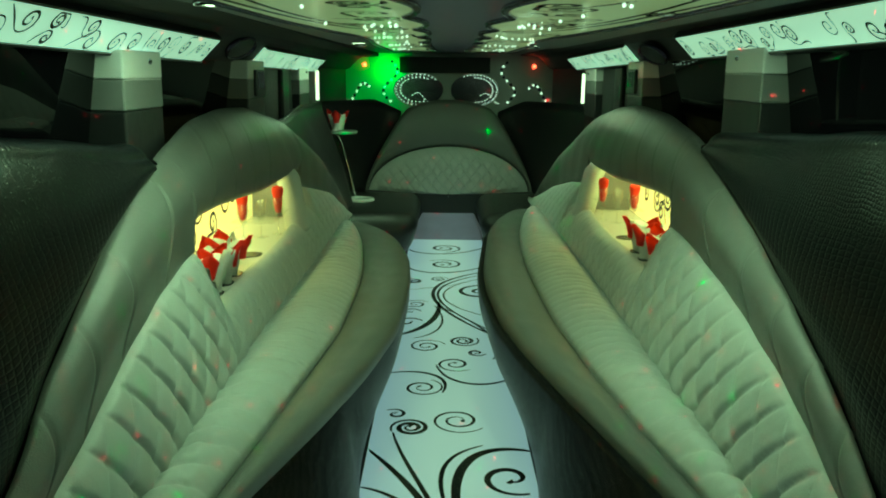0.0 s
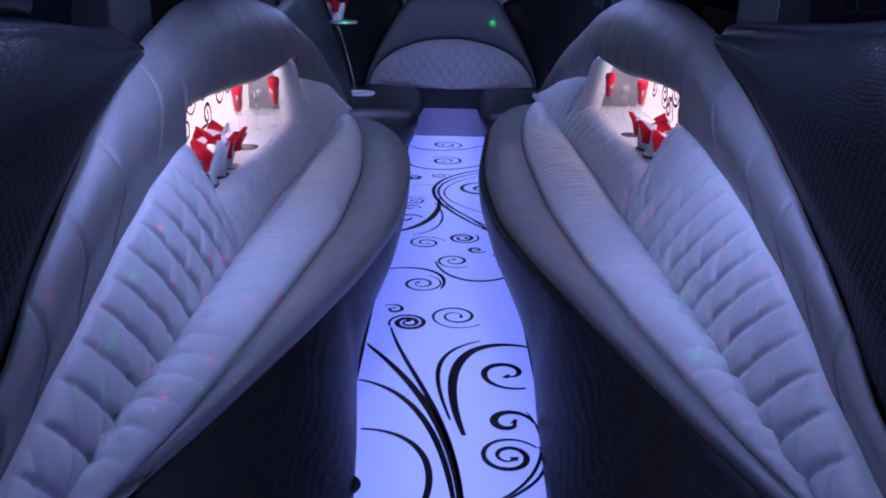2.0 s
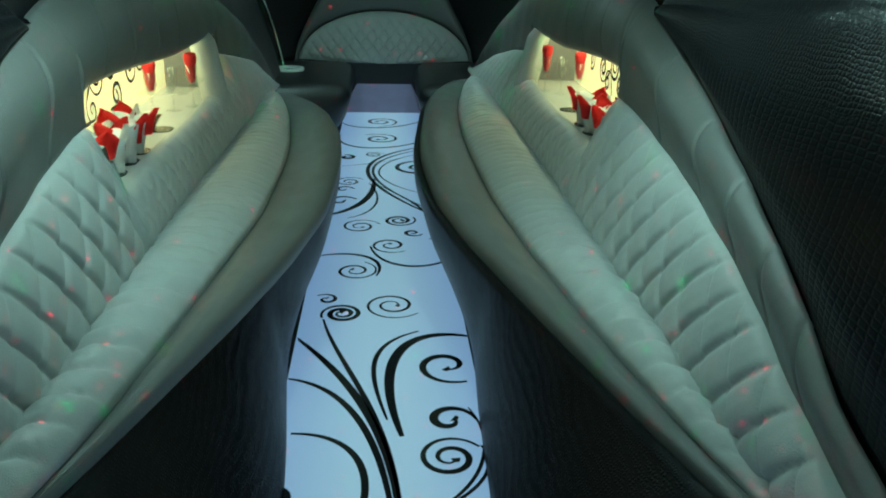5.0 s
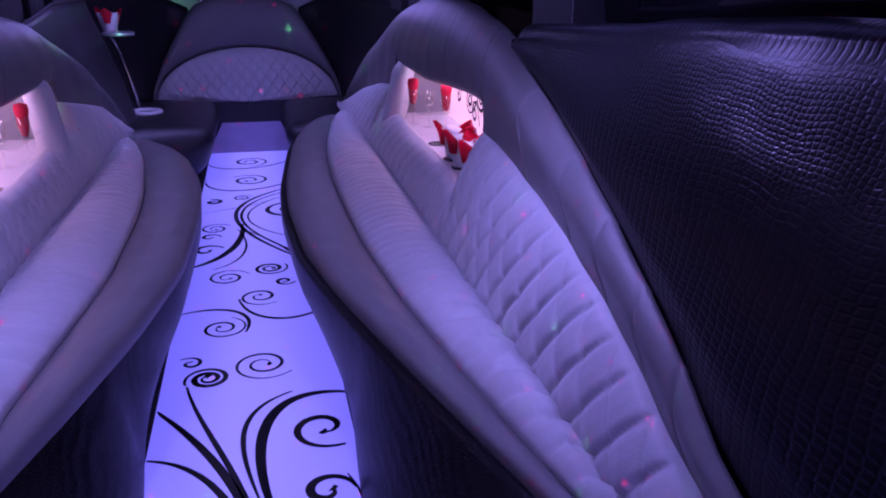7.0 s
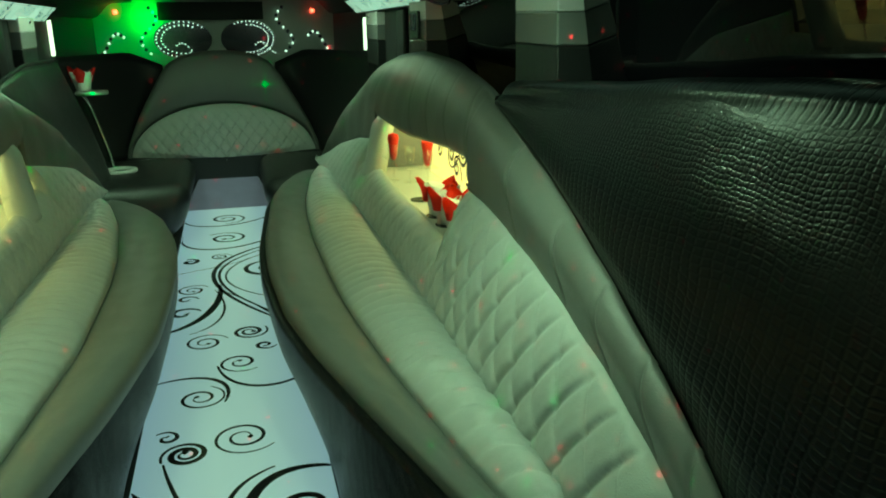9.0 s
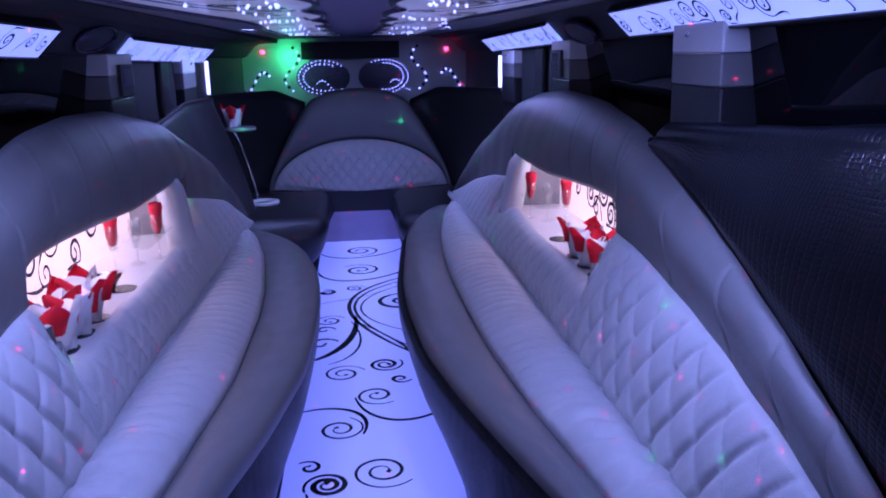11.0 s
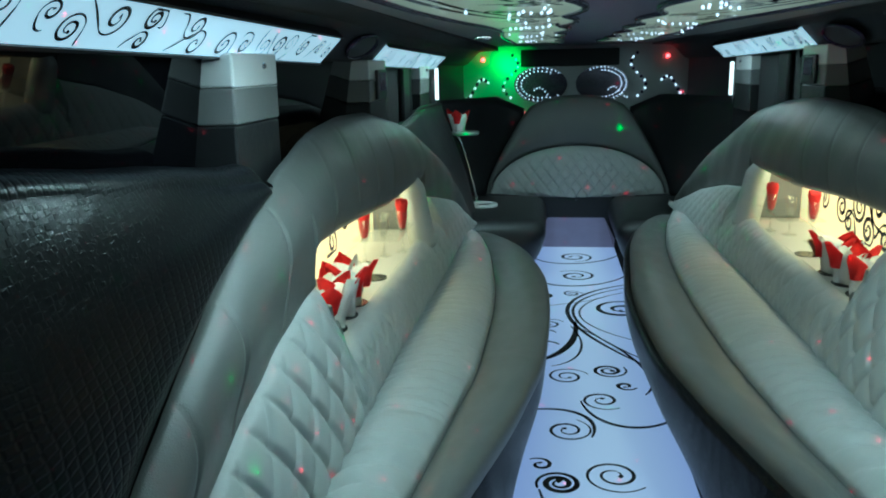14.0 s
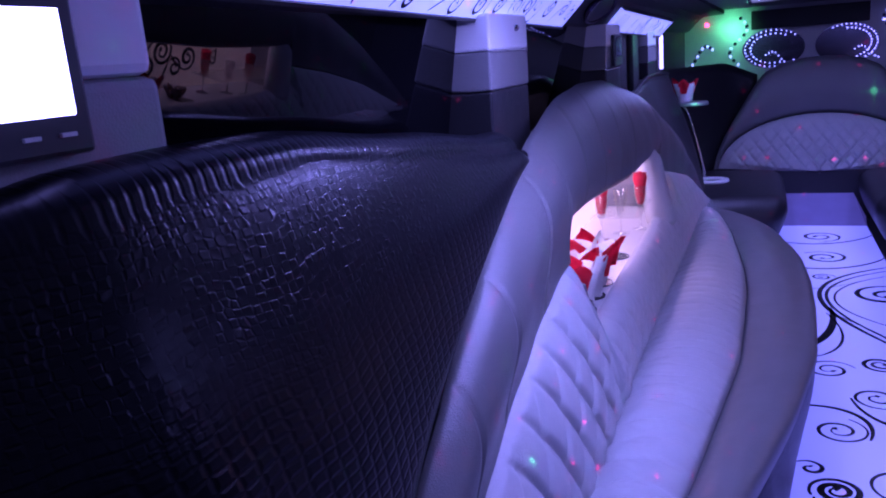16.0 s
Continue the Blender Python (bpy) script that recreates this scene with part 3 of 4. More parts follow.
tagged(bpy.data.objects["wall_rear"], "dark padded rear wall", "wall", kind="structure")
front = empty("wall_front", "mirrored partition wall with jewelled ovals", "wall", kind="structure")
boxed("partition", (-0.97, 0.97, 7.2, 7.24, -0.05, 1.33), M_SILVER, front)
laser = bpy.data.lights.new("laser_beam", "SPOT")
laser.energy, laser.color, laser.spot_size, laser.spot_blend, laser.shadow_soft_size = 8, (0.06, 1.0, 0.08), radians(100), 1.0, 0.05
new("laser_beam", laser).matrix_world = look((-0.55, 6.7, 1.16), (-0.62, 7.2, 1.06))
ceiling = boxed("ceiling", (-0.66, 0.66, -1.4, 7.2, 1.30, 1.33), M_CEIL)
tagged(ceiling, "smooth grey leather headliner", "ceiling", kind="structure")


def side_panel(s, y0, y1, lift, drop, seed):
    """A lit scroll panel on the valance slope; its lower edge falls by drop towards the front."""
    def place(a, b, off):
        k = (a - y0) / (y1 - y0)
        return (s * (0.772 + 0.707 * b - off * 0.7 - lift * 0.5), a, 1.268 - 0.707 * b - off * 0.7 + lift + drop * (0.5 - k))

    verts = [place(a, b, off) for off in (0.012, -0.03) for a, b in ((y0, 0.0), (y0, 0.094), (y1, 0.094), (y1, 0.0))]
    ob = mesh_ob("side_light", verts, [(0, 1, 2, 3), (7, 6, 5, 4), (0, 4, 5, 1), (1, 5, 6, 2), (2, 6, 7, 3), (3, 7, 4, 0)], M_SIDE, None, smooth=False)
    tagged(ob, "glowing acrylic side light panel printed with black scrolls", "light panel", "side light panels")
    for b0, b1 in ((-0.006, 0.0), (0.094, 0.100)):
        fv = [place(a, b, off) for off in (0.016, -0.02) for a, b in ((y0 - 0.006, b0), (y0 - 0.006, b1), (y1 + 0.006, b1), (y1 + 0.006, b0))]
        mesh_ob("frame_rail", fv, [(0, 1, 2, 3), (7, 6, 5, 4), (0, 4, 5, 1), (1, 5, 6, 2), (2, 6, 7, 3), (3, 7, 4, 0)], M_PLASTIC, ob, "slim black frame rail", smooth=False)
    print_on("scroll_print", random_scrolls(seed, y0 + 0.02, y1 - 0.02, 0.006, 0.088, int((y1 - y0) * 13), 0.020, 0.040, 0.0046), lambda a, b: place(a, b, 0.0145), ob)


side_panel(-1, 0.6, 2.97, 0.008, 0.04, 41)
side_panel(1, 0.6, 3.12, 0.034, 0.03, 42)
side_panel(-1, 3.74, 5.38, -0.034, 0.025, 43)
side_panel(1, 4.0, 5.66, -0.002, 0.028, 44)

for lx, ly in ((-0.53, 2.1), (0.46, 2.2), (-0.515, 4.85), (0.455, 4.95)):
    lamp = empty("ceiling_lamp", "small round white recessed ceiling lamp with chrome rim", "ceiling lamp", "ceiling lamps")
    bm = bmesh.new()
    bmesh.ops.create_cone(bm, cap_ends=True, radius1=0.034, radius2=0.034, depth=0.008, segments=24, matrix=Matrix.Translation((lx, ly, 1.296)))
    part("lens", bm, M_LAMP, lamp, "glowing white lens", smooth=False)
    bm = bmesh.new()
    loops = []
    for r, z in ((0.034, 1.299), (0.034, 1.290), (0.041, 1.288), (0.044, 1.293), (0.044, 1.299)):
        loops.append([bm.verts.new((lx + r * math.cos(2 * math.pi * q / 28), ly + r * math.sin(2 * math.pi * q / 28), z)) for q in range(28)])
    for la, lb in zip(loops, loops[1:]):
        for q in range(28):
            bm.faces.new((la[q], la[(q + 1) % 28], lb[(q + 1) % 28], lb[q]))
    part("rim", bm, M_CHROME, lamp, "chrome rim")

# ---- pillars ----
def pillar(s, y0, y1, x0, dz, panel=False):
    p = empty("window_pillar", "white and grey leather-wrapped window pillar", "pillar", "window pillars")
    for nm, za, zb, m, xi in (("upper_pad", 1.1205 + dz, 1.19 + dz, M_WHITE, x0), ("middle_pad", 1.0445 + dz, 1.1195 + dz, M_MID, x0 + 0.001), ("lower_pad", 0.90, 1.0435 + dz, M_BLACK, x0 + 0.003)):
        boxed(nm, (min(s * xi, s * 0.905), max(s * xi, s * 0.905), y0, y1, za, zb), m, p, bevel=0.005)
    boxed("stitch_line", (min(s * (x0 - 0.002), s * (x0 + 0.004)), max(s * (x0 - 0.002), s * (x0 + 0.004)), y0 + 0.008, y1 - 0.008, 1.1175 + dz, 1.1195 + dz), M_WHITE, p, "pale stitched seam", bevel=0.0004)
    if panel:
        a, b = y0 + 0.3 * (y1 - y0), y1 - 0.12 * (y1 - y0)
        frame_ob = boxed("control_panel", (min(s * (x0 - 0.012), s * x0), max(s * (x0 - 0.012), s * x0), a, b, 1.05 + dz, 1.155 + dz), M_PLASTIC, p, "black control panel")
        boxed("display", (min(s * (x0 - 0.014), s * (x0 - 0.011)), max(s * (x0 - 0.014), s * (x0 - 0.011)), a + 0.03, b - 0.03, 1.08 + dz, 1.145 + dz), M_BEZEL, frame_ob, "dim display", bevel=0.001)
    else:
        bm = bmesh.new()
        bmesh.ops.create_uvsphere(bm, u_segments=10, v_segments=6, radius=0.008, matrix=Matrix.Translation((s * x0, y0 + 0.66 * (y1 - y0), 1.163 + dz)))
        part("coat_hook", bm, M_CHROME, p, "small chrome hook")
    return p


pillar(-1, 2.262, 2.525, 0.80, 0.011)
pillar(1, 2.466, 2.75, 0.80, 0.042)
pillar(-1, 3.48, 3.76, 0.80, 0.0, True)
pillar(1, 3.75, 4.03, 0.80, 0.02, True)
pillar(-1, 4.78, 5.08, 0.835, -0.02)
pillar(1, 5.0, 5.35, 0.835, -0.01)

# pillar with a lit video screen near the rear
vp = empty("screen_pillar", "white and grey pillar holding a lit video screen", "pillar")
boxed("upper_pad", (-0.905, -0.80, 0.95, 1.348, 1.1315, 1.22), M_WHITE, vp, bevel=0.01)
boxed("lower_pad", (-0.905, -0.799, 0.95, 1.352, 0.97, 1.131), M_CEIL, vp, bevel=0.01)
screen = boxed("video_screen", (-0.80, -0.785, 0.98, 1.255, 1.078, 1.205), M_PLASTIC, vp, "black framed video screen", bevel=0.004)
boxed("screen_glass", (-0.786, -0.7835, 1.0, 1.24, 1.107, 1.182), M_SCREEN, screen, "bright white picture", bevel=0.001)
for q in (1.04, 1.09, 1.14, 1.19, 1.222):
    boxed("button", (-0.786, -0.782, q, q + 0.014, 1.092, 1.095), M_SILVER, screen, bevel=0.0005)

# ---- front seat ----
seat = empty("front_seat", "arched grey leather front seat back with quilted inset", "seat")


RIM = [(0.605, 0.285), (0.585, 0.40), (0.545, 0.50), (0.49, 0.605), (0.43, 0.71), (0.375, 0.805), (0.315, 0.882), (0.22, 0.93), (0.11, 0.952), (0.0, 0.957)]


def rim(v):
    k = (1 - abs(2 * v - 1)) * (len(RIM) - 1)
    i = min(len(RIM) - 2, int(k))
    f = k - i
    x, z = (RIM[i][q] + (RIM[i + 1][q] - RIM[i][q]) * f for q in (0, 1))
    return (x if v < 0.5 else -x), z


def arch_band(u, v):
    a = math.pi * v
    xi, zi = 0.585 * math.cos(a), 0.285 + 0.338 * math.sin(a)
    xo, zo = rim(v)
    x, z = xi + (xo - xi) * u, zi + (zo - zi) * u
    return (x, 6.05 + 0.12 * (z - 0.28) - 0.04 * pillow(u, 0.6), z)


def arch_inset(u, v):
    a = math.pi * v
    r = u
    x, z = 0.58 * math.cos(a) * r, 0.285 + 0.338 * math.sin(a) * r
    return (x, 6.04 + 0.12 * (z - 0.28) - 0.035 * (1 - r ** 4) - 0.034 * (0.5 * crease((1.25 * x + z) / 0.10, 5) + 0.5 * crease((1.25 * x - z) / 0.10, 5)) * (1 - r ** 10) * min(1.0, 5 * math.sin(a)), z)


shell("arched_band", arch_band, steps(0, 1, 12), steps(0, 1, 60), M_GREY, seat, 0.05, "smooth grey leather arch")
shell("quilted_inset", arch_inset, steps(0.02, 1, 70), steps(0, 1, 150), M_PALE, seat, 0.04, "pale grey diamond-quilted inset")
boxed("seat_front", (-0.62, 0.62, 6.0, 6.1, 0.0, 0.305), M_BLACK, seat, "black leather seat front", 0.02)

for s in (-1, 1):
    c = empty("corner_seat", "black leather front corner seat", "seat", "front corner seats")
    bm = bmesh.new()
    box(bm, min(s * 0.165, s * 0.9), max(s * 0.165, s * 0.9), 5.0, 6.0, 0.0, 0.315, bevel=0.13, seg=7)
    for vtx in bm.verts:
        # the front flank leans back towards the floor
        vtx.co.x += s * 0.10 * max(0, 1 - vtx.co.z / 0.3) * (1 if abs(vtx.co.x) < 0.5 else 0)
        vtx.co.y -= 0.15 * (abs(vtx.co.x) - 0.165) if vtx.co.y < 5.5 else 0
    part("cushion", bm, M_BLACK, c)

    def wing(u, v, s=s):
        x = 0.36 + 0.55 * u
        zt = 0.95 - 0.25 * max(0, 0.35 - u)
        return (s * x, 6.2 - 0.8 * u ** 2 + 0.1 * v, 0.28 + (zt - 0.28) * v)

    shell("backrest", wing, steps(0, 1, 16), steps(0, 1, 12), M_BLACK, c, 0.08)
boxed("display_bar", (-0.41, 0.335, 6.98, 7.0, 1.14, 1.268), M_BLACK, None)
tagged(bpy.data.objects["display_bar"], "wide black display bar under the ceiling", "display", kind="structure")

# ---- scrolls on the floor panel ----
curls = []
for cx, cy, r, t, st, h, w in ((0.023, 2.815, 0.10, 2.0, -0.6, -1, 0.010), (-0.134, 2.757, 0.068, 2.4, 3.6, -1, 0.016), (-0.19, 2.862, 0.042, 1.2, 2.4, -1, 0.012), (-0.105, 3.095, 0.085, 1.9, 1.2, -1, 0.010), (0.02, 3.34, 0.082, 1.7, -0.8, -1, 0.011), (-0.10, 3.55, 0.085, 1.9, 0.3, 1, 0.010), (0.06, 3.62, 0.072, 2.2, 0.6, -1, 0.014)):
    curls.append(spiral(cx, cy, r, t, st, h, w))
for cx, cy, r, t, st, h, w in ((0.112, 3.475, 0.042, 1.3, -0.3, -1, 0.014), (0.172, 2.43, 0.098, 1.15, -1.06, -1, 0.019), (0.158, 2.165, 0.068, 1.1, 0.0, 1, 0.020), (0.148, 2.015, 0.082, 1.9, 0.5, 1, 0.014), (-0.25, 1.9, 0.055, 0.5, -1.57, 1, 0.034), (-0.025, 5.46, 0.12, 1.8, -1.6, 1, 0.016), (-0.026, 5.02, 0.12, 1.8, 2.4, -1, 0.016)):
    curls.append(spiral(cx, cy, r, t, st, h, w))
for cx, cy, r, t, st, h, w in ((-0.055, 4.665, 0.055, 1.8, 0.0, 1, 0.010), (-0.20, 4.615, 0.05, 1.2, 1.9, -1, 0.022), (0.17, 4.41, 0.135, 1.6, 1.3, 1, 0.026), (-0.17, 4.17, 0.075, 1.8, 0.5, 1, 0.010), (-0.195, 3.88, 0.072, 1.0, 0.3, 1, 0.020), (-0.19, 4.05, 0.05, 1.0, 0.0, 1, 0.014)):
    curls.append(spiral(cx, cy, r, t, st, h, w))
curls += [
    sweep((-0.26, 2.60), (-0.13, 2.42), (0.03, 2.15), (0.03, 1.75), 0.022), sweep((-0.19, 2.72), (-0.14, 2.45), (0.02, 2.2), (0.035, 1.8), 0.015),
    sweep((-0.258, 2.37), (-0.10, 2.33), (0.0, 2.1), (0.02, 1.75), 0.018), sweep((-0.225, 2.12), (-0.02, 2.12), (0.0, 1.85), (-0.11, 1.72), 0.017),
    sweep((0.25, 2.60), (0.02, 2.67), (-0.03, 2.4), (0.04, 2.1), 0.029), sweep((0.101, 2.634), (-0.06, 2.56), (-0.05, 2.4), (0.005, 2.17), 0.014),
    sweep((-0.10, 1.64), (0.0, 1.82), (0.1, 1.84), (0.24, 1.75), 0.016), sweep((0.02, 1.80), (0.2, 1.85), (0.28, 2.05), (0.21, 2.22), 0.009), sweep((0.08, 1.8), (0.14, 1.87), (0.27, 1.92), (0.225, 2.06), 0.009)]
curls += [
    sweep((-0.253, 3.23), (-0.1, 3.30), (0.02, 3.2), (-0.03, 3.05), 0.016), sweep((0.251, 3.22), (0.17, 3.09), (-0.02, 3.09), (-0.055, 3.33), 0.016),
    sweep((0.245, 4.86), (-0.20, 4.6), (-0.19, 4.2), (0.253, 3.62), 0.020), sweep((0.245, 4.80), (-0.17, 4.56), (-0.15, 4.2), (0.25, 3.69), 0.014), sweep((0.24, 4.72), (-0.13, 4.5), (-0.11, 4.15), (0.255, 3.93), 0.009),
    sweep((0.175, 3.40), (0.25, 3.5), (0.22, 3.75), (-0.02, 4.10), 0.014), sweep((-0.055, 4.22), (-0.03, 3.95), (-0.12, 3.74), (-0.255, 3.68), 0.030), sweep((-0.075, 4.15), (0.01, 3.9), (-0.04, 3.7), (-0.16, 3.65), 0.010)]
curls += [
    sweep((0.262, 5.55), (0.1, 5.2), (-0.25, 5.25), (-0.262, 5.45), 0.016), sweep((0.255, 5.05), (0.1, 4.72), (-0.3, 4.72), (-0.258, 5.1), 0.018), sweep((-0.25, 4.42), (-0.12, 4.48), (0.0, 4.5), (0.08, 4.6), 0.006)]
print_on("scroll_print", curls, lambda a, b: (max(-0.258, min(0.255 - 0.0032 * (b + 0.6), a)), b, 0.0055), floor)

# ---- glowing ceiling panels ----
OUT = [(0.5, 0.50), (2.0, 0.50), (2.6, 0.485), (3.15, 0.43), (3.5, 0.375), (3.9, 0.36), (4.5, 0.40), (5.9, 0.40)]


def beads(name, spots, r, parent, label, material=None):
    bm = bmesh.new()
    for p in spots:
        bmesh.ops.create_icosphere(bm, subdivisions=1, radius=r, matrix=Matrix.Translation(p))
    return tagged(part(name, bm, material or M_BEAD, parent, label), kind="stuff")


for s in (-1, 1):
    cp = empty("ceiling_light_panel", "glowing scalloped ceiling panel with black scrolls and crystals", "light panel", "ceiling light panels")

    def inner(y):
        return 0.145 - 0.045 * abs(math.sin(y * 5.3)) + 0.012 * math.sin(y * 1.7)

    def sheet(u, y, s=s):
        return (s * (inner(y) + (soft(OUT, y, 0.15) - inner(y)) * u), y, 1.291)

    shell("acrylic_sheet", sheet, steps(0, 1, 4), steps(0.5, 5.9, 260), M_CGLOW, cp, 0.006)
    for nm, f in (("outer_bezel", lambda y: soft(OUT, y, 0.15)), ("inner_bezel", inner)):
        def bez(u, y, f=f, s=s):
            a = 2 * math.pi * u
            return (s * (f(y) + 0.010 * math.cos(a)), y, 1.2905 + 0.008 * math.sin(a))
        shell(nm, bez, steps(0, 1, 9), steps(0.5, 5.9, 260), M_BEZEL, cp, 0.002, "dark violet bezel")
    cur = random_scrolls(70 + s, 0.7, 5.7, 0.15, 0.36, 30, 0.04, 0.085, 0.015)
    cur += [sweep((1.6, 0.46), (2.4, 0.42), (2.8, 0.40), (3.1, 0.18), 0.02), sweep((1.4, 0.38), (2.2, 0.45), (2.9, 0.34), (2.9, 0.16), 0.016)]
    print_on("scroll_print", cur, lambda a, b, s=s: (s * b, a, 1.2842), cp)
    rng = random.Random(5 + s)
    sp = []
    for y0 in (2.5, 3.3, 4.2, 5.0):
        for k in range(8):
            a = k / 7 * 2.6
            sp.append((s * (0.24 + 0.07 * math.cos(a + y0) + rng.uniform(-.004, .004)), y0 + 0.26 * a / 2.6 + 0.05 * math.sin(2 * a), 1.281))
    for k in range(16):
        sp.append((s * rng.uniform(0.14, 0.36), rng.uniform(1.8, 5.7), 1.281))
    beads("crystals", sp, 0.0042, cp, "tiny white crystal lights")
boxed("ceiling_centre_strip", (-0.165, 0.165, 0.3, 6.6, 1.295, 1.30), M_STRIP, None)
tagged(bpy.data.objects["ceiling_centre_strip"], "violet-grey leather strip down the ceiling", "ceiling", kind="structure")

# ---- bar things ----
def lathe(prof, n=20):
    bm = bmesh.new()
    rings = [[bm.verts.new((r * math.cos(2 * math.pi * i / n), r * math.sin(2 * math.pi * i / n), z)) for i in range(n)] for r, z in prof]
    for a, b in zip(rings, rings[1:]):
        for i in range(n):
            bm.faces.new((a[i], a[(i + 1) % n], b[(i + 1) % n], b[i]))
    return bm


def petals(n, r0, r1, h, tip, turn, seed, fold=0.012, wide=1.25, count=0):
    """Pointed folded cloth leaves rising from a cone."""
    rng = random.Random(seed)
    bm = bmesh.new()
    for k in range(count or n):
        a = turn + 2 * math.pi * k / n
        hh, rr = h * rng.uniform(0.85, 1.15), tip * rng.uniform(0.8, 1.2)
        rows = []
        for j, (f, wd) in enumerate(((0, 0.55), (0.35, 0.75), (0.6, 0.9), (0.8, 0.5), (1.0, 0.04))):
            r = r0 + (r1 - r0) * f + rr * max(0, f - 0.5)
            row = []
            for q in (-1, -0.35, 0.35, 1):
                b = a + q * wd * math.pi / n * wide
                rad = r + (fold if abs(q) < 0.5 else 0)
                row.append(bm.verts.new((rad * math.cos(b), rad * math.sin(b), hh * f)))
            rows.append(row)
        for ra, rb in zip(rows, rows[1:]):
            for i in range(3):
                bm.faces.new((ra[i], ra[i + 1], rb[i + 1], rb[i]))
    r = bmesh.ops.solidify(bm, geom=bm.faces[:], thickness=0.0015)
    return bm


def napkin_glass(m, seed):
    """A tumbler wrapped in a white napkin with a red one folded into a crown."""
    g = empty("napkin_tumbler", "tumbler wrapped in folded red and white napkins", "glass", "napkin tumblers")
    part("tumbler", lathe([(0.0, 0.0), (0.024, 0.0), (0.029, 0.07), (0.027, 0.07), (0.0225, 0.004), (0.0, 0.004)]), M_GLASS, g, "clear glass tumbler")
    rng = random.Random(seed)
    cup = lathe([(0.0, 0.001), (0.027, 0.001), (0.031, 0.02), (0.040, 0.055), (0.050, 0.090), (0.0475, 0.090), (0.036, 0.055), (0.0, 0.045)], 24)
    for vtx in cup.verts:
        a = math.atan2(vtx.co.y, vtx.co.x)
        k = vtx.co.z / 0.09
        if k > 0.9:
            vtx.co.z += 0.020 * abs(math.sin(1.5 * a + seed)) - 0.012
        fold = 1 + 0.05 * k * math.sin(5 * a + 2 * seed)
        vtx.co.x, vtx.co.y = vtx.co.x * fold, vtx.co.y * fold
    part("napkin_wrap", cup, M_CLOTH, g, "white napkin wrapped round the glass")
    turn = 0.6 + seed + rng.uniform(0, 0.5)
    for k in range(3):
        red = petals(3, 0.040, 0.052, 0.074, 0.022, turn + 2.09 * k, seed + 5 + k, wide=0.66, count=1)
        bmesh.ops.translate(red, verts=red.verts, vec=(0, 0, 0.045))
        part("red_napkin", red, M_RED, g, "red pointed folded napkin")
        part("white_napkin", petals(3, 0.026, 0.036, 0.104, 0.02, 0.3 + seed + 2.09 * k, seed + k, wide=0.6, count=1), M_CLOTH, g, "white pointed folded napkin")
    g.matrix_world = m
    return g


def flute(m, seed, red=True):
    g = empty("champagne_flute", "tall clear champagne flute" + (" stuffed with a red napkin" if red else ", empty, on the bar shelf"), "glass", "champagne flutes")
    part("flute_glass", lathe([(0.0, 0.0), (0.028, 0.001), (0.026, 0.003), (0.004, 0.008), (0.0035, 0.06), (0.012, 0.075), (0.021, 0.11), (0.023, 0.152), (0.0215, 0.152), (0.0195, 0.11), (0.010, 0.078), (0.0, 0.072)]), M_GLASS, g, "clear glass")
    if red:
        part("red_napkin", lathe([(0.0, 0.085), (0.010, 0.09), (0.017, 0.12), (0.019, 0.15), (0.024, 0.175), (0.021, 0.193), (0.012, 0.185), (0.006, 0.198), (0.0, 0.19)], 9), M_RED, g, "crumpled red napkin")
    g.matrix_world = m
    return g


for c in (LEFT, RIGHT):
    s, z0 = c["side"], c["nz"][0]
    for k, y in enumerate(c["cups"]):
        napkin_glass(pose(s * 0.735, y, z0 + 0.0035, 0, 0, 40 * k) @ Matrix.Diagonal((1.18, 1.18, 1.12, 1)), 3 * k + (s > 0))
    b = empty("glass_bowl", "amber glass bowl with foil sweets on the shelf", "bowl", "glass bowls")
    part("bowl", lathe([(0.0, 0.0), (0.022, 0.0), (0.045, 0.035), (0.048, 0.05), (0.045, 0.05), (0.04, 0.036), (0.018, 0.005), (0.0, 0.005)]), M_GLASS, b, "clear bowl")
    part("sweets", petals(6, 0.012, 0.03, 0.055, 0.02, 0.2, 9), M_SWEET, b, "brown and gold foil")
    b.matrix_world = pose(s * 0.765, c["bowl"] - 0.02, z0 + 0.0005)
    for k, (y, x) in enumerate(zip(c["flutes"], (0.80, 0.755, 0.70))):
        flute(pose(s * x, y, z0 + 0.0005, 0, 0, 30 * k), k, k != 1)

# ---- front end ----
for s, cx, rx, rz in ((-1, -0.26, 0.21, 0.14), (1, 0.22, 0.205, 0.14)):
    o = empty("oval_mirror", "dark oval mirror rimmed with white jewel lights", "mirror", "oval mirrors")
    bm = bmesh.new()
    bmesh.ops.create_cone(bm, cap_ends=True, radius1=1, radius2=1, depth=0.02, segments=48, matrix=Matrix.LocRotScale((cx, 7.19, 1.0), Euler((math.pi / 2, 0, 0)), (rx, rz, 1)))
    part("mirror_disc", bm, M_PURPLE, o, "smoky mirror", smooth=False)
    lo, hi = (0.75, 5.5) if s < 0 else (-2.0, 2.1)
    rimb = [(cx + rx * 0.92 * math.cos(a), 7.172, 1.0 + rz * 0.92 * math.sin(a)) for a in steps(lo, hi, 27)]
    rimb += [(cx + rx * 0.74 * math.cos(a), 7.172, 1.0 + rz * 0.74 * math.sin(a)) for a in steps(lo + 0.3, hi - 0.5, 19)]
    rimb += [(cx + s * 0.05 + 0.021 * k, 7.172, 0.955 + 0.03 * math.sin(k * 0.7) - 0.005 * k) for k in range(8)]
    beads("jewel_rim", rimb, 0.0056, o, "white jewel lights")
rng = random.Random(3)
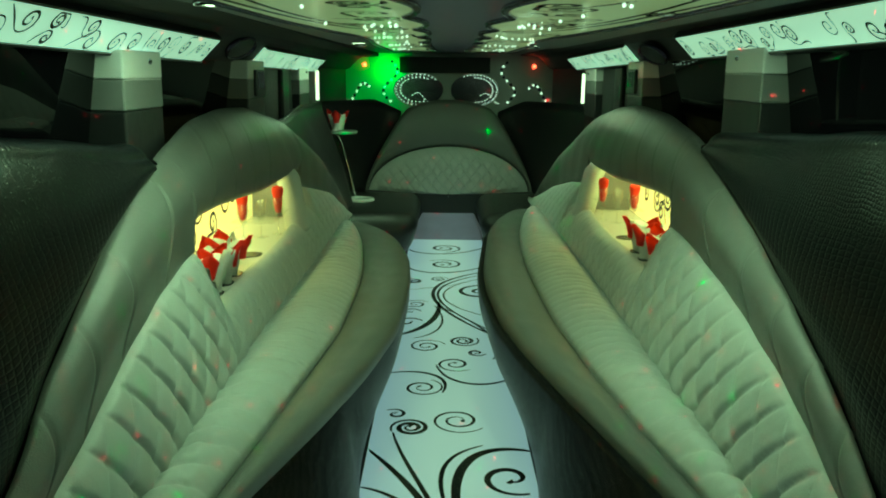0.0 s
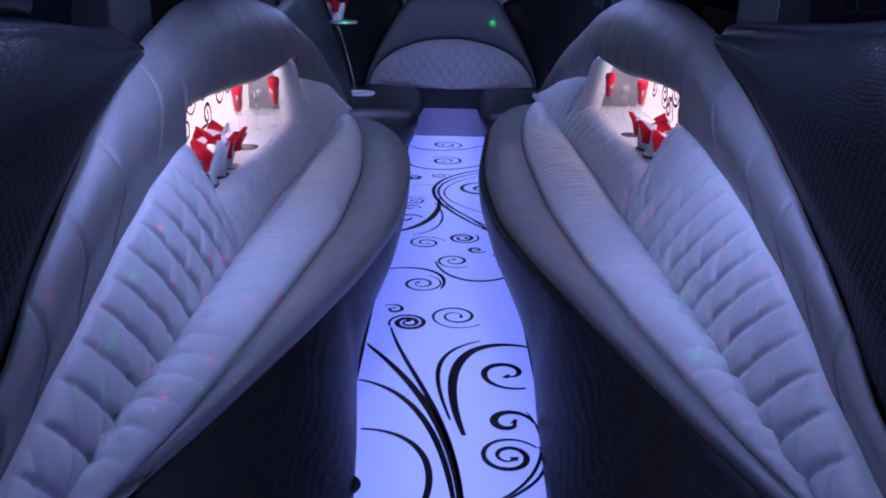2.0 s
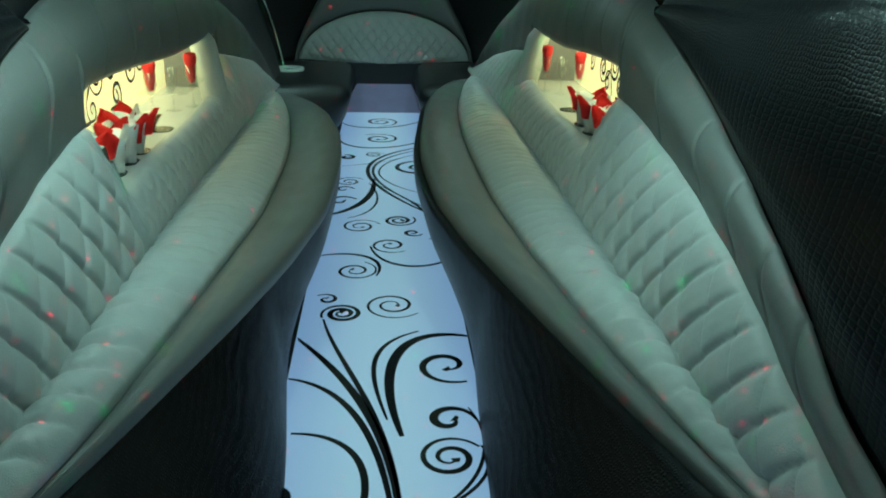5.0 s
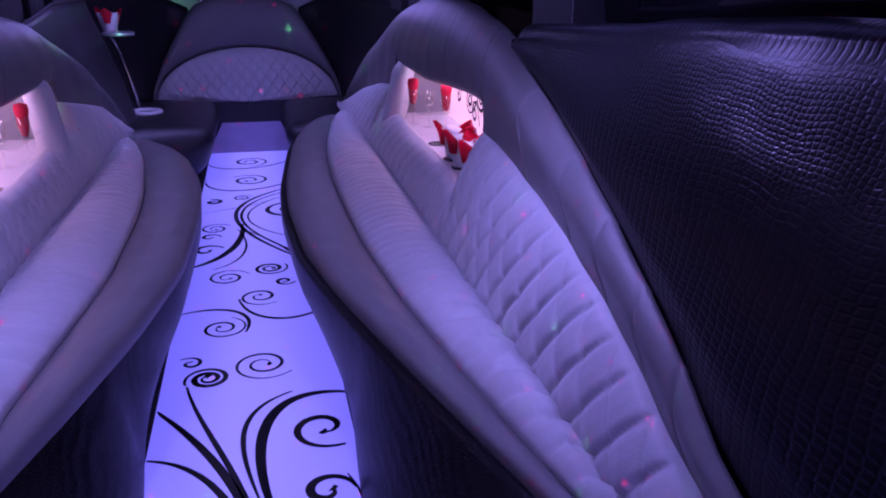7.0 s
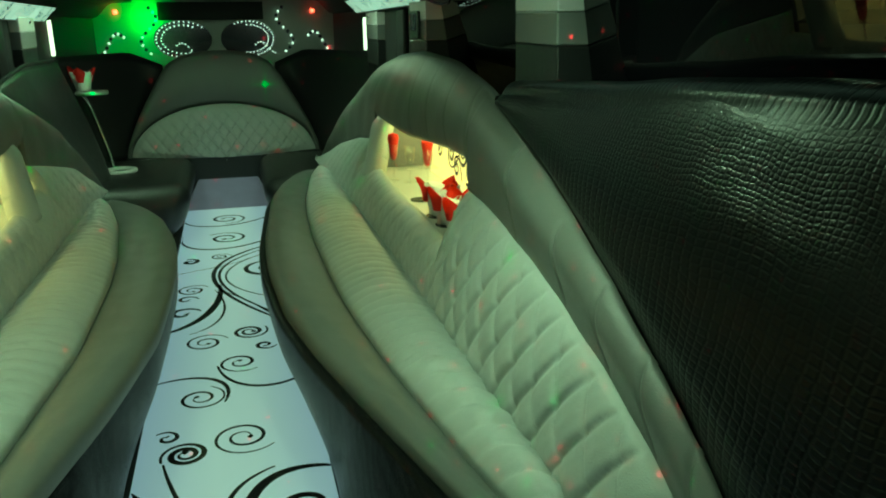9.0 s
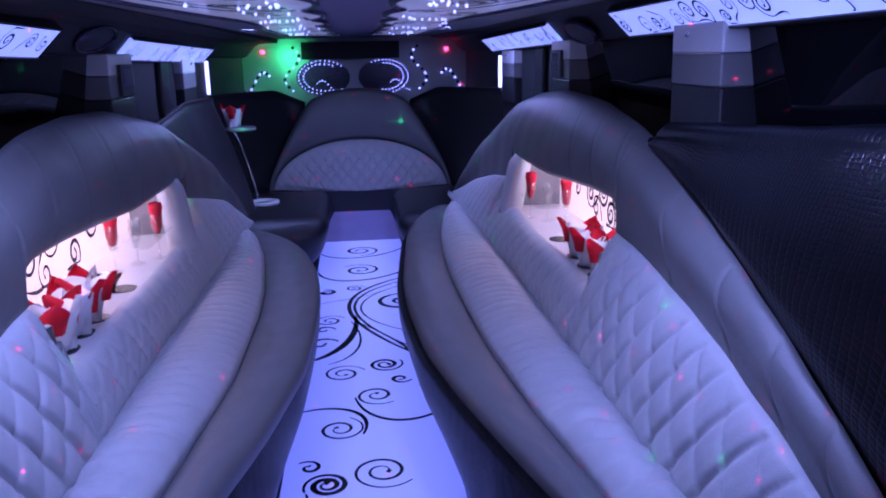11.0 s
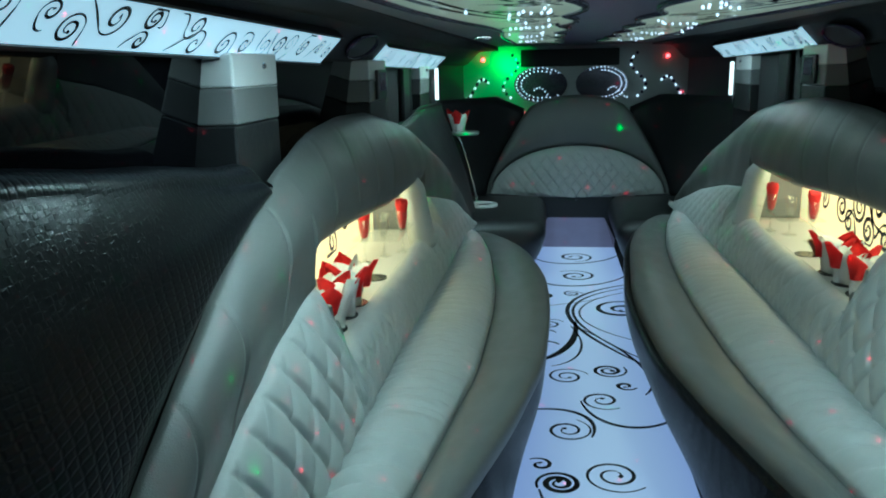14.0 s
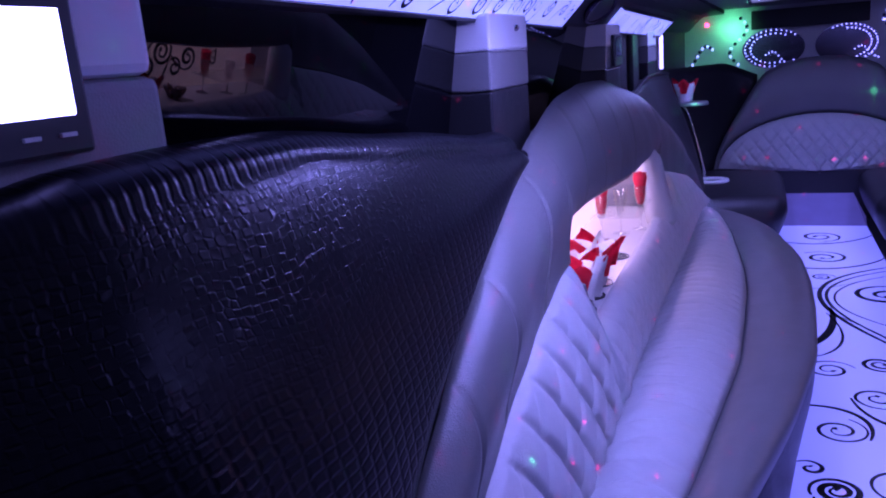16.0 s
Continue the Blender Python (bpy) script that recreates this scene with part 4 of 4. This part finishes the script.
for s in (-1, 1):
    j = empty("jewelled_scroll", "curling scroll of dark crystals with white sparkles", "ornament", "jewelled scrolls")
    a = [(s * (0.50 + 0.06 * math.sin(k * 0.55)), 7.185, 0.90 + 0.03 * k) for k in range(12)]
    b = [(s * (0.68 + 0.018 * k), 7.185, 1.02 + 0.05 * math.sin(k * 0.5) - 0.008 * k) for k in range(12)]
    beads("sparkles", [p for k, p in enumerate(a + b) if k % 2 == 0], 0.009, j, "white sparkles")
    beads("dark_crystals", [p for k, p in enumerate(a + b) if k % 2], 0.015, j, "dark crystals", M_BEZEL)
    part_ob = boxed("red_lamp", (s * 0.72 - 0.012, s * 0.72 + 0.012, 7.17, 7.2, 1.19, 1.214), M_REDLAMP, None, bevel=0.004)
    tagged(part_ob, "small glowing red lamp on the front wall", "lamp", "red lamps")
    st = boxed("light_strip", (min(s * 0.862, s * 0.88), max(s * 0.862, s * 0.88), 5.60, 5.62, 0.96, 1.15), M_LAMP2, None, bevel=0.003)
    tagged(st, "slim vertical white light strip beside the window", "light strip", "light strips")
    sp = empty("speaker", "dark oval speaker on the overhead valance", "speaker", "speakers")
    bm = bmesh.new()
    bmesh.ops.create_uvsphere(bm, u_segments=28, v_segments=10, radius=1, matrix=Matrix.Translation((s * 0.80, 3.38 if s < 0 else 3.6, 1.236)) @ Matrix.Rotation(s * radians(45), 4, "Y") @ Matrix.Diagonal((0.05, 0.16, 0.012, 1)))
    part("grille", bm, M_PLASTIC, sp, "dark grille")
    bm = bmesh.new()
    n = 40
    ringv = []
    for i in range(n):
        a = 2 * math.pi * i / n
        c0 = Matrix.Translation((s * 0.80, 3.38 if s < 0 else 3.6, 1.236)) @ Matrix.Rotation(s * radians(45), 4, "Y")
        ringv.append([bm.verts.new(c0 @ Vector(((0.052 + dr) * math.cos(a), (0.165 + dr) * math.sin(a), dz))) for dr, dz in ((0, -0.012), (0.006, -0.004), (0, 0.004), (-0.006, -0.004))])
    for i in range(n):
        for k in range(4):
            bm.faces.new((ringv[i][k], ringv[(i + 1) % n][k], ringv[(i + 1) % n][(k + 1) % 4], ringv[i][(k + 1) % 4]))
    part("trim_ring", bm, M_BEZEL, sp, "glossy trim ring")

# black back behind the left arch
wedge_seat = empty("wedge_backrest", "black leather wedge backrest behind the couch", "backrest")


def wedge(u, y):
    zt = ramp([(3.4, 0.86), (4.2, 0.90), (4.75, 0.955), (5.3, 0.95), (5.45, 0.90)], y)
    x = 0.84 - 0.20 * (1 - u) ** 1.2 - 0.03 * math.sin(math.pi * u) - 0.06 * max(0, (y - 4.9) / 0.55) ** 2
    return (-x, y, 0.28 + (zt - 0.28) * u)


shell("padded_back", wedge, steps(0, 1, 20), steps(4.12, 5.32, 40), M_BLACK, wedge_seat, 0.06)
def wedge_piping(u, y):
    x, yy, z = wedge(1.0, y)
    return (x + 0.006 * math.cos(2 * math.pi * u), y, z + 0.006 * math.sin(2 * math.pi * u))


shell("piping", wedge_piping, steps(0, 1, 9), steps(4.12, 5.32, 40), M_BLACK, wedge_seat, 0.002, "black leather piping")

table = empty("cocktail_table", "small round chrome-legged cocktail table", "table")
bm = lathe([(0.0, 0.745), (0.085, 0.745), (0.09, 0.755), (0.085, 0.765), (0.0, 0.765)], 32)
bmesh.ops.translate(bm, verts=bm.verts, vec=(-0.70, 5.6, 0))
part("table_top", bm, M_SILVER, table)


def leg(u, v):
    a = 2 * math.pi * u
    return (-0.755 + 0.125 * v ** 0.7 + 0.010 * math.cos(a), 5.6 + 0.010 * math.sin(a), 0.748 - 0.44 * v)


shell("leg", leg, steps(0, 1, 11), steps(0, 1, 16), M_CHROME, table, 0.002, "curved chrome leg")
ringo = empty("white_ring", "flat white ring lying on the black seat", "ring")
part("ring_body", lathe([(0.062, 0.0), (0.088, 0.0), (0.092, 0.010), (0.088, 0.020), (0.062, 0.020), (0.058, 0.010), (0.062, 0.0)], 36), M_WHITE, ringo)
ringo.location = (-0.585, 5.5, 0.311)
v = napkin_glass(pose(-0.745, 5.6, 0.766, 0, 0, 20), 31)
v.scale = (1.15, 1.15, 1.1)
